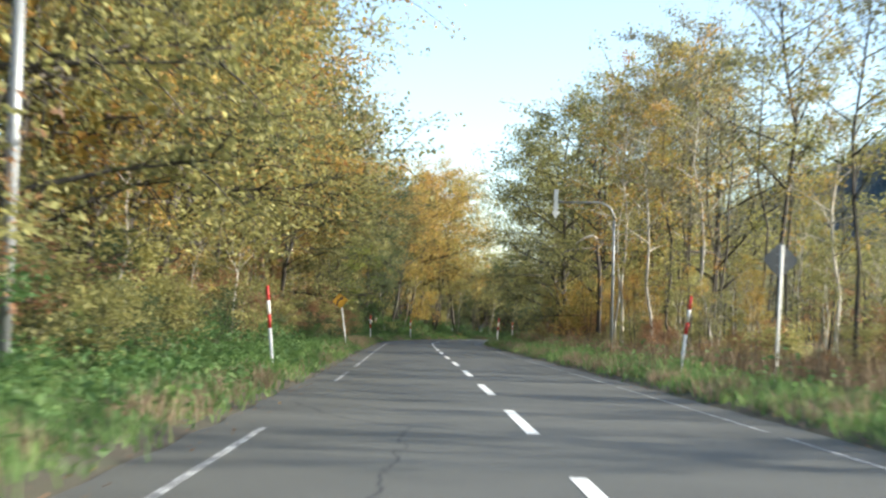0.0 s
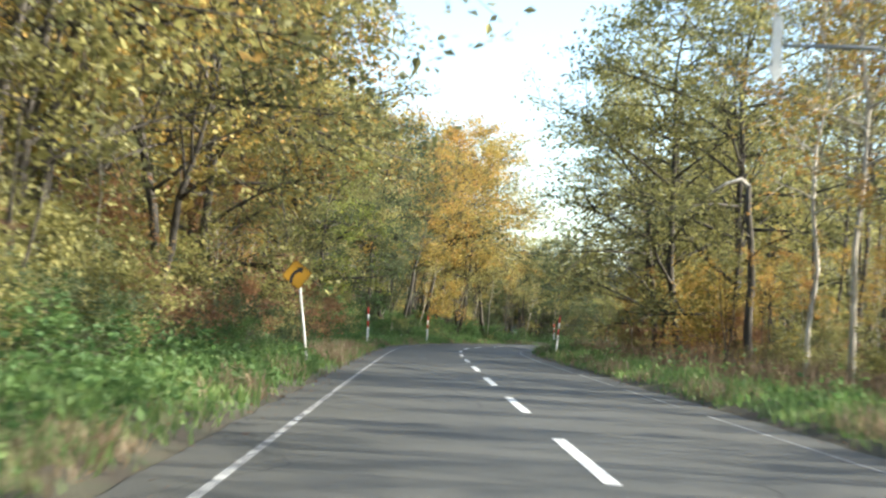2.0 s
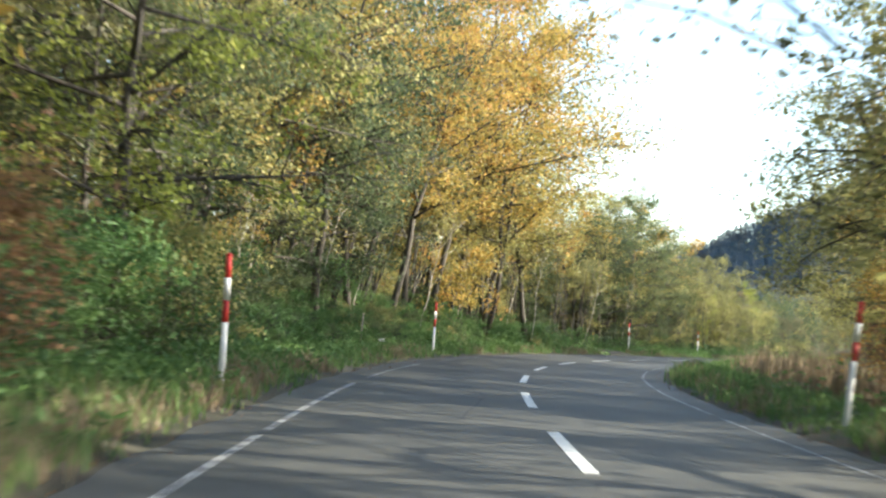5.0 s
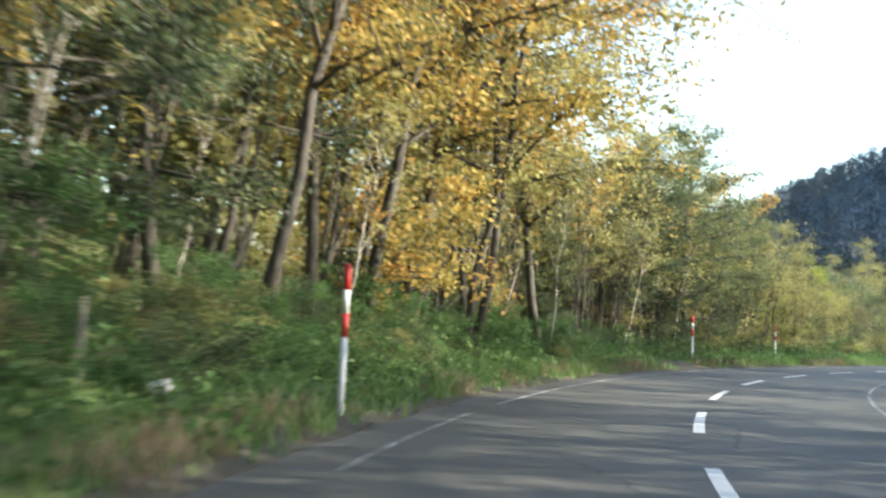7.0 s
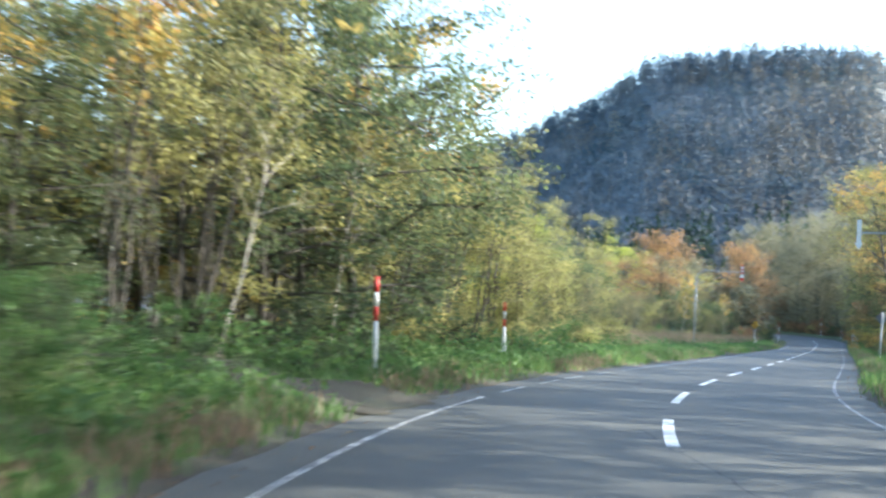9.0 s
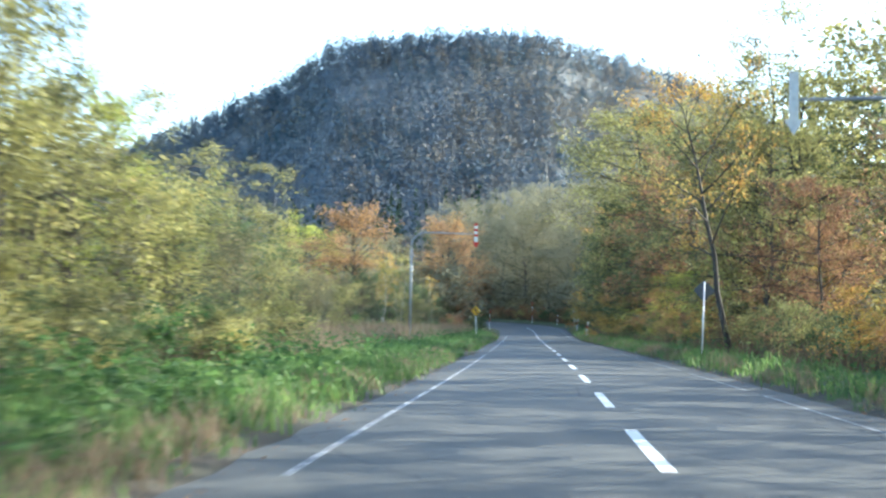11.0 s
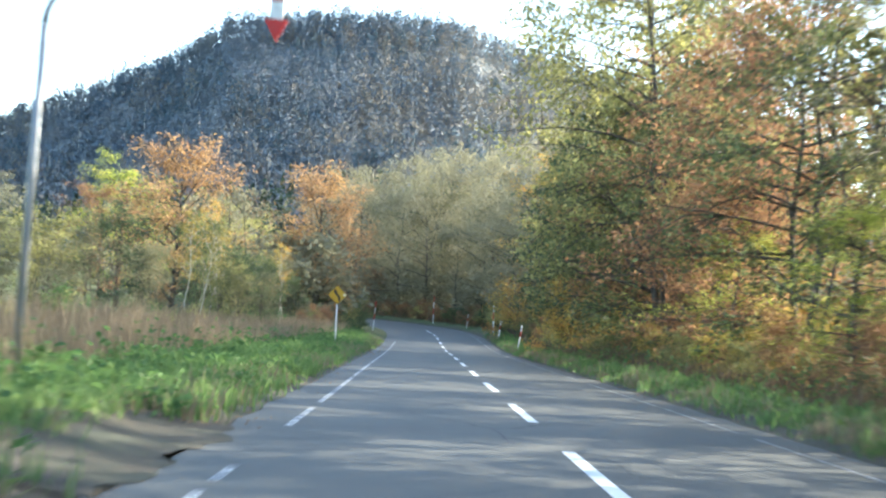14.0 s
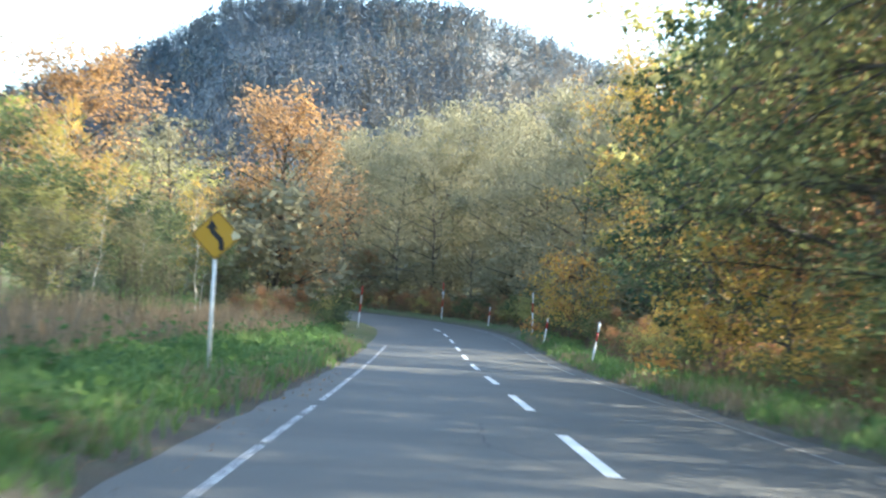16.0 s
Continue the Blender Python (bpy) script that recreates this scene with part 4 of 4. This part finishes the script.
def broken_tree(s, u):
    """A dead stem whose top has snapped and hangs over."""
    ob = thing("broken_tree", upright(s, u), "dead snapped tree trunk with its pale top bent over", "tree", "roadside trees")
    rng = np.random.default_rng(8)
    zs = np.linspace(-0.3, 6.5, 9)
    line = [(-0.055 * z + rng.normal(0, 0.05), rng.normal(0, 0.05), z) for z in zs]
    tube_part("trunk", line, np.linspace(0.16, 0.10, 9), BARK, ob, 9)
    x, y, z = line[-1]
    tube_part("snapped_top", [(x, y, z - 0.05), (x - 0.25, y, z + 0.18), (x - 0.75, y - 0.1, z + 0.02), (x - 1.3, y - 0.2, z - 0.35)], [0.10, 0.085, 0.06, 0.02], BIRCH, ob, 8, "pale splintered top")
    for k in range(5):
        a, zz = rng.uniform(0, 6.28), rng.uniform(2.5, 6.0)
        d = Vector((math.cos(a), math.sin(a), 0.5))
        o = Vector((-0.055 * zz, 0, zz))
        tube_part("stub", [o, o + d * rng.uniform(0.3, 0.9)], [0.03, 0.01], BARK, ob, 5)
    return ob


def sapling(s, u, height):
    """A bare pale sapling that forks near its top."""
    ob = thing("sapling", upright(s, u, 0, 0, -2), "thin bare pale sapling forking into fine branches", "tree", "roadside trees")
    tube_part("stem", [(0, 0, -0.2), (0.1, 0, height * 0.4), (0.25, 0, height * 0.75)], [0.035, 0.028, 0.02], BIRCH, ob, 7)
    for k, (dx, dz) in enumerate(((-0.35, 0.6), (0.45, 0.5), (0.12, 0.8), (-0.6, 0.25))):
        b0 = Vector((0.25, 0, height * 0.75))
        tube_part("branch", [b0, b0 + Vector((dx * 0.5, 0.05 * k, dz * 0.6)), b0 + Vector((dx * 1.2, 0.1 * k, dz * 1.3))], [0.016, 0.01, 0.003], BIRCH, ob, 5)
    return ob


broken_tree(72.6, 9.4)
sapling(35.0, -7.2, 3.3)
sapling(41.0, -7.6, 2.6)


def litter(s, u, z):
    """A crumpled white scrap lying among the weeds."""
    x, y, g = spot(s, u)
    bm = bmesh.new()
    bmesh.ops.create_icosphere(bm, subdivisions=2, radius=0.13)
    for v in bm.verts:
        v.co *= 1 + 0.5 * noise.noise(v.co * 14)
        v.co.z *= 0.6
    me = bpy.data.meshes.new("litter")
    bm.to_mesh(me)
    bm.free()
    me.materials.append(WHITE)
    ob = new("litter", me)
    ob.location = (x, y, g + z)
    return tagged(ob, "crumpled white scrap caught in the weeds", "litter")


litter(120.4, -5.5, 0.30)

# ---- grass, weeds and dry stems ----


def blades(rng, xyz, height, width, per, spread, droop=0.5):
    """Tufts of bent blades at the points: vertices and faces, each blade an island of two quads."""
    n = len(xyz) * per
    base = np.repeat(xyz, per, 0) + np.c_[rng.normal(0, spread, (n, 2)), np.zeros(n)]
    h = np.repeat(height, per) * rng.uniform(0.55, 1.2, n)
    a = rng.uniform(0, 2 * np.pi, n)
    d = np.c_[np.cos(a), np.sin(a), np.zeros(n)]
    side = np.c_[-np.sin(a), np.cos(a), np.zeros(n)] * (width * rng.uniform(0.6, 1.3, n))[:, None]
    out = (h * rng.uniform(0.1, droop, n))[:, None]
    up = np.c_[np.zeros((n, 2)), h]
    mid = base + d * out * 0.35 + up * 0.6
    tip = base + d * out + up * 0.98
    v = np.stack([base - side, base + side, mid + side * 0.8, mid - side * 0.8, tip + side * 0.15, tip - side * 0.15], 1).reshape(-1, 3)
    i = np.arange(n)[:, None] * 6
    f = np.concatenate([i + (0, 1, 2, 3), i + (3, 2, 4, 5)], 0)
    return v, f


def bare(s, u, ragged=0.0):
    """Where the trodden pull-outs keep the verge free of plants."""
    first = (np.abs(s - 159.9) < 1.9 + ragged) & (u < 0) & (u > -8.4)
    return first | ((np.abs(s - 237.0) < 3.0 + ragged) & (u < 0) & (u > -4.7))


def scattered(rng, n, s0, s1, u0, u1, power=1.0):
    s = rng.uniform(s0, s1, n)
    u = u0 + (u1 - u0) * rng.uniform(0, 1, n) ** power
    free = ~((s > 322) & (u < 0) & (u > -5.9)) & ~bare(s, u, rng.normal(0, 0.35, n))
    s, u = s[free], u[free]
    x, y = plan(s, u)
    return np.c_[x, y, lie(s, u) - 0.03], s, u


def patchy(rng, pts, s, u, scale=0.25, level=0.0):
    keep = np.array([noise.noise((a * scale, b * scale * 1.6, 3.1)) for a, b in zip(s, u)]) > level + rng.normal(0, 0.12, len(s))
    return pts[keep]


def tufty(s, u, low, high):
    """Heights that swell and sink in clumps."""
    n = np.array([noise.noise((a * 0.7, b * 1.3, 7.7)) for a, b in zip(s, u)])
    return low + (high - low) * np.clip(0.5 + 0.9 * n, 0, 1) ** 1.5


def stuff(name, v, f, material, label, category):
    return tagged(new(name, mesh_of(name, v, f, material)), label, category, kind="stuff")


rng = np.random.default_rng(3)
for side, label in ((-1, "long green grass along the outer verge"), (1, "green grass strip along the inner verge")):
    p, s, u = scattered(rng, 11000 if side < 0 else 7000, -5, 345, side * 4.0, side * (7.0 if side < 0 else 5.8), 1.15)
    v, f = blades(rng, p, tufty(s, u, 0.12, 0.48), 0.015, 5, 0.13, 1.2)
    stuff("grass", v, f, GRASS, label, "grass")
    p, s, u = scattered(rng, 8000, -5, 345, side * 4.0, side * 4.8, 1.0)
    p = patchy(rng, p, s, u, 0.35, 0.08)
    v, f = blades(rng, p, rng.uniform(0.12, 0.45, len(p)), 0.010, 5, 0.08, 0.9)
    stuff("dry_grass", v, f, STRAW, "dry straw-coloured grass at the edge of the asphalt", "grass")
p, s, u = scattered(rng, 1000, 64, 82, -3.95, -4.8)
p = patchy(rng, p, s, u, 0.5, 0.06)
v, f = blades(rng, p, rng.uniform(0.25, 0.62, len(p)), 0.010, 6, 0.10, 0.7)
stuff("dry_grass", v, f, STRAW, "tall bleached grass beside the warning sign", "grass")
p, s, u = scattered(rng, 5000, 200, 345, -4.1, -7.4, 1.1)
v, f = blades(rng, p, tufty(s, u, 0.15, 0.5), 0.014, 5, 0.12, 1.0)
stuff("grass", v, f, GRASS, "pale green long grass along the meadow verge", "grass")
p, s, u = scattered(rng, 8500, 205, 345, -6.8, -14.0)
v, f = blades(rng, p, rng.uniform(0.5, 1.15, len(p)), 0.012, 5, 0.12, 0.4)
stuff("dry_stems", v, f, STRAW, "tall reddish brown dry stems in the meadow", "tall grass")
p, s, u = scattered(rng, 4800, -5, 105, 6.0, 16.0, 1.2)
v, f = blades(rng, p, rng.uniform(0.3, 0.95, len(p)), 0.013, 5, 0.12, 0.5)
stuff("dry_stems", v, f, BROWN_STEMS, "brown dry undergrowth below the slender trees", "undergrowth")
p, s, u = scattered(rng, 2600, 105, 190, 6.0, 30.0, 1.0)
v, f = blades(rng, p, rng.uniform(0.4, 1.0, len(p)), 0.02, 6, 0.2, 0.4)
stuff("dry_stems", v, f, STRAW, "tawny tall grass inside the bend", "tall grass")
p, s, u = scattered(rng, 4400, 200, 400, 5.8, 12.0, 1.2)
v, f = blades(rng, p, rng.uniform(0.3, 0.9, len(p)), 0.013, 5, 0.12, 0.4)
stuff("dry_stems", v, f, BROWN_STEMS, "brown weeds under the roadside trees", "undergrowth")

# broad-leaved weeds on the outer bank
for s0, s1, u0, u1, n in ((0, 110, -4.7, -10.5, 17000), (108, 172, -4.7, -11.5, 17000), (172, 230, -4.9, -10, 9000), (230, 345, -5.0, -7.4, 3000), (0, 110, 4.6, 6.4, 2500), (195, 335, 4.6, 7.0, 4000), (330, 400, 4.4, 14.0, 4000), (330, 400, -4.4, -12.0, 3000)):
    p, s, u = scattered(rng, n, s0, s1, u0, u1)
    kept = patchy(rng, np.arange(len(p)), s, u, 0.3, -0.12)
    p = p[kept]
    p[:, 2] += rng.uniform(0.05, 0.7, len(p)) * smooth(4.4, 6.5, np.abs(u[kept])) + rng.uniform(0.03, 0.14, len(p))
    v, f = leaves(rng, p, 0.10, 0.07, 0.4)
    stuff("weeds", v, f, LUSH, "broad-leaved green weeds covering the roadside bank", "weeds")
# leafy clumps in the outer verge
heart, s, u = scattered(rng, 4200, -5, 345, -4.25, -8.0)
heart = patchy(rng, heart, s, u, 0.4, -0.1)
p = np.repeat(heart, 14, 0) + np.c_[rng.normal(0, 0.17, (len(heart) * 14, 2)), rng.uniform(0.06, 0.36, len(heart) * 14)]
v, f = leaves(rng, p, 0.03, 0.075, 0.5)
stuff("weeds", v, f, GRASS, "clumps of broad green leaves in the verge grass", "weeds")
# fallen leaves on the shoulder
p, s, u = scattered(rng, 3000, -5, 320, -3.3, -4.8)
q, s, u = scattered(rng, 2500, -5, 345, 3.4, 4.8)
p = np.r_[p, q]
p[:, 2] = np.maximum(p[:, 2] + 0.06, 0.035)
v, f = leaves(rng, p, 0.01, 0.024, 0.15)
stuff("fallen_leaves", v, f, RUST, "fallen brown leaves along the road edges", "leaves")

# ---- the wooded hill beyond ----
EYE = np.array((27.4, 204.9))
RIDGE = [(0, 1.0), (6, 2.8), (11, 5.35), (13.1, 6.45), (16.1, 7.85), (19.1, 9.35), (20.1, 10.15), (21.0, 10.85), (25.0, 11.4), (29.7, 11.35), (32.0, 10.65), (35.0, 9.7), (40, 7.1), (48, 4.1), (60, 2.0)]


def hill(az, q):
    """Place on the hill: az degrees of bearing from the second straight, q from 0 at the foot to 1 on the ridge and on beyond."""
    el = np.interp(az, *zip(*RIDGE))
    back = 470 + np.minimum(np.where(az > 25, 1.7, 0.5) * (az - 25) ** 2, 420)
    r = 430 + back * q
    top = (430 + back) * np.tan(np.radians(el)) - 3
    z = np.where(q <= 1, top * (0.10 * q + 0.90 * np.maximum(q, 0) ** 1.25), top * (1 - 0.6 * (q - 1)))
    a = np.radians(az)
    return np.stack([EYE[0] + r * np.sin(a), EYE[1] + r * np.cos(a), z - 0.7], -1)


az, q = np.meshgrid(np.linspace(-2, 62, 120), np.linspace(-0.05, 1.6, 40), indexing="ij")
hv = hill(az, q).reshape(-1, 3) - (0, 0, 5)
i = (np.arange(119)[:, None] * 40 + np.arange(39)[None]).ravel()
hill_ob = new("wooded_hill", mesh_of("wooded_hill", hv, np.stack([i, i + 40, i + 41, i + 1], 1), HAZED_LITTER, True))
tagged(hill_ob, "distant hill under dense autumn woodland", "hill", kind="structure")


def hill_woods(name, n, seed, material, label, tall, wide, clumps, size, q_range, az_range=(3, 46), pointed=0.0, patch=False):
    """Many small far trees on the hill as clumps of twigs and leaves reaching down to the ground."""
    rng = np.random.default_rng(seed)
    az = rng.uniform(*az_range, n)
    q = rng.uniform(*q_range, n)
    if patch:
        kept = np.array([noise.noise((x * 0.35, y * 7, seed * 9.1)) for x, y in zip(az, q)]) > 0.02
        az, q = az[kept], q[kept]
        n = len(az)
    base = hill(az, q)
    h = tall * rng.uniform(0.65, 1.3, n)
    w = wide * rng.uniform(0.7, 1.3, n)
    k = rng.uniform(-0.4, 1.0, (n, clumps))
    bell = np.sqrt(np.clip(1 - np.maximum(k - 0.35, 0) ** 2 / 0.46, 0, 1))
    bell = bell * (1 - pointed) + pointed * np.clip(1 - k, 0, 1) * 1.1
    ang = rng.uniform(0, 6.283, (n, clumps))
    rad = np.sqrt(rng.uniform(0.05, 1, (n, clumps))) * bell * w[:, None]
    c = base[:, None, :] + np.stack([rad * np.cos(ang), rad * np.sin(ang), k * h[:, None]], -1)
    v, f = leaves(rng, c.reshape(-1, 3), 0.25, size, 1.8)
    ob = stuff(name, v, f, material, label, "woods")
    # each crown is shaded as one rounded form on the slope
    slope = np.cross(hill(az + 0.3, q) - hill(az - 0.3, q), hill(az, q + 0.01) - hill(az, q - 0.01))
    slope /= np.linalg.norm(slope, axis=1)[:, None]
    out = np.stack([np.cos(ang) * rad, np.sin(ang) * rad, (k - 0.45) * h[:, None] * 0.35], -1) / w[:, None, None]
    nrm = (slope[:, None, :] * 0.8 + out * 0.24).reshape(-1, 3)
    att = ob.data.attributes.new("crown_normal", "FLOAT_VECTOR", "POINT")
    att.data.foreach_set("vector", np.repeat(nrm, 4, 0).ravel())
    own = ob.data.attributes.new("crown_tone", "FLOAT", "POINT")
    own.data.foreach_set("value", np.repeat(rng.uniform(0.12, 0.9, n), clumps * 4))
    return ob


# The haze over these woods is in their material colours.
hill_woods("hill_woods", 4800, 1, HAZED_GREY_WOODS, "half-bare woods covering the hill, greyed by haze put into their colour", 10, 4.1, 60, 0.68, (-0.02, 1.06), (2, 47))
hill_woods("hill_woods", 1000, 5, HAZED_GREY_WOODS, "bare trees along the ridge of the hill, with haze painted into their grey", 8.5, 3.4, 100, 0.56, (0.92, 1.04), (2, 47))
hill_woods("hill_woods", 2200, 2, TAWNY_WOODS, "tawny tree crowns scattered over the hill", 10.5, 3.8, 56, 0.66, (0.0, 1.03), patch=True)
# Extra tawny crowns paint the sunlit side of the hill by colour.
hill_woods("hill_woods", 700, 6, TAWNY_WOODS, "tawny woods on the shoulder of the hill, sunlight put into their colour", 10, 3.8, 56, 0.66, (0.45, 1.0), (26, 42))
hill_woods("hill_woods", 1900, 3, HAZED_GREEN_WOODS, "dark green tree crowns on the hill, tinted with painted blue haze", 12, 2.9, 56, 0.62, (0.0, 1.03), pointed=0.6, patch=True)
hill_woods("hill_conifers", 520, 4, DARK_NEEDLE, "dark conifers at the foot of the hill", 17, 2.6, 40, 0.9, (0.10, 0.28), (12, 42), pointed=0.9)
# pale stems among the hill's trees
rng = np.random.default_rng(9)
base = hill(rng.uniform(8, 44, 450), rng.uniform(0.0, 0.7, 450))
v, f = blades(rng, base, rng.uniform(9, 14, 450), 0.14, 1, 0.5, 0.12)
stuff("pale_stems", v, f, BIRCH, "pale birch stems among the hill woods", "woods")
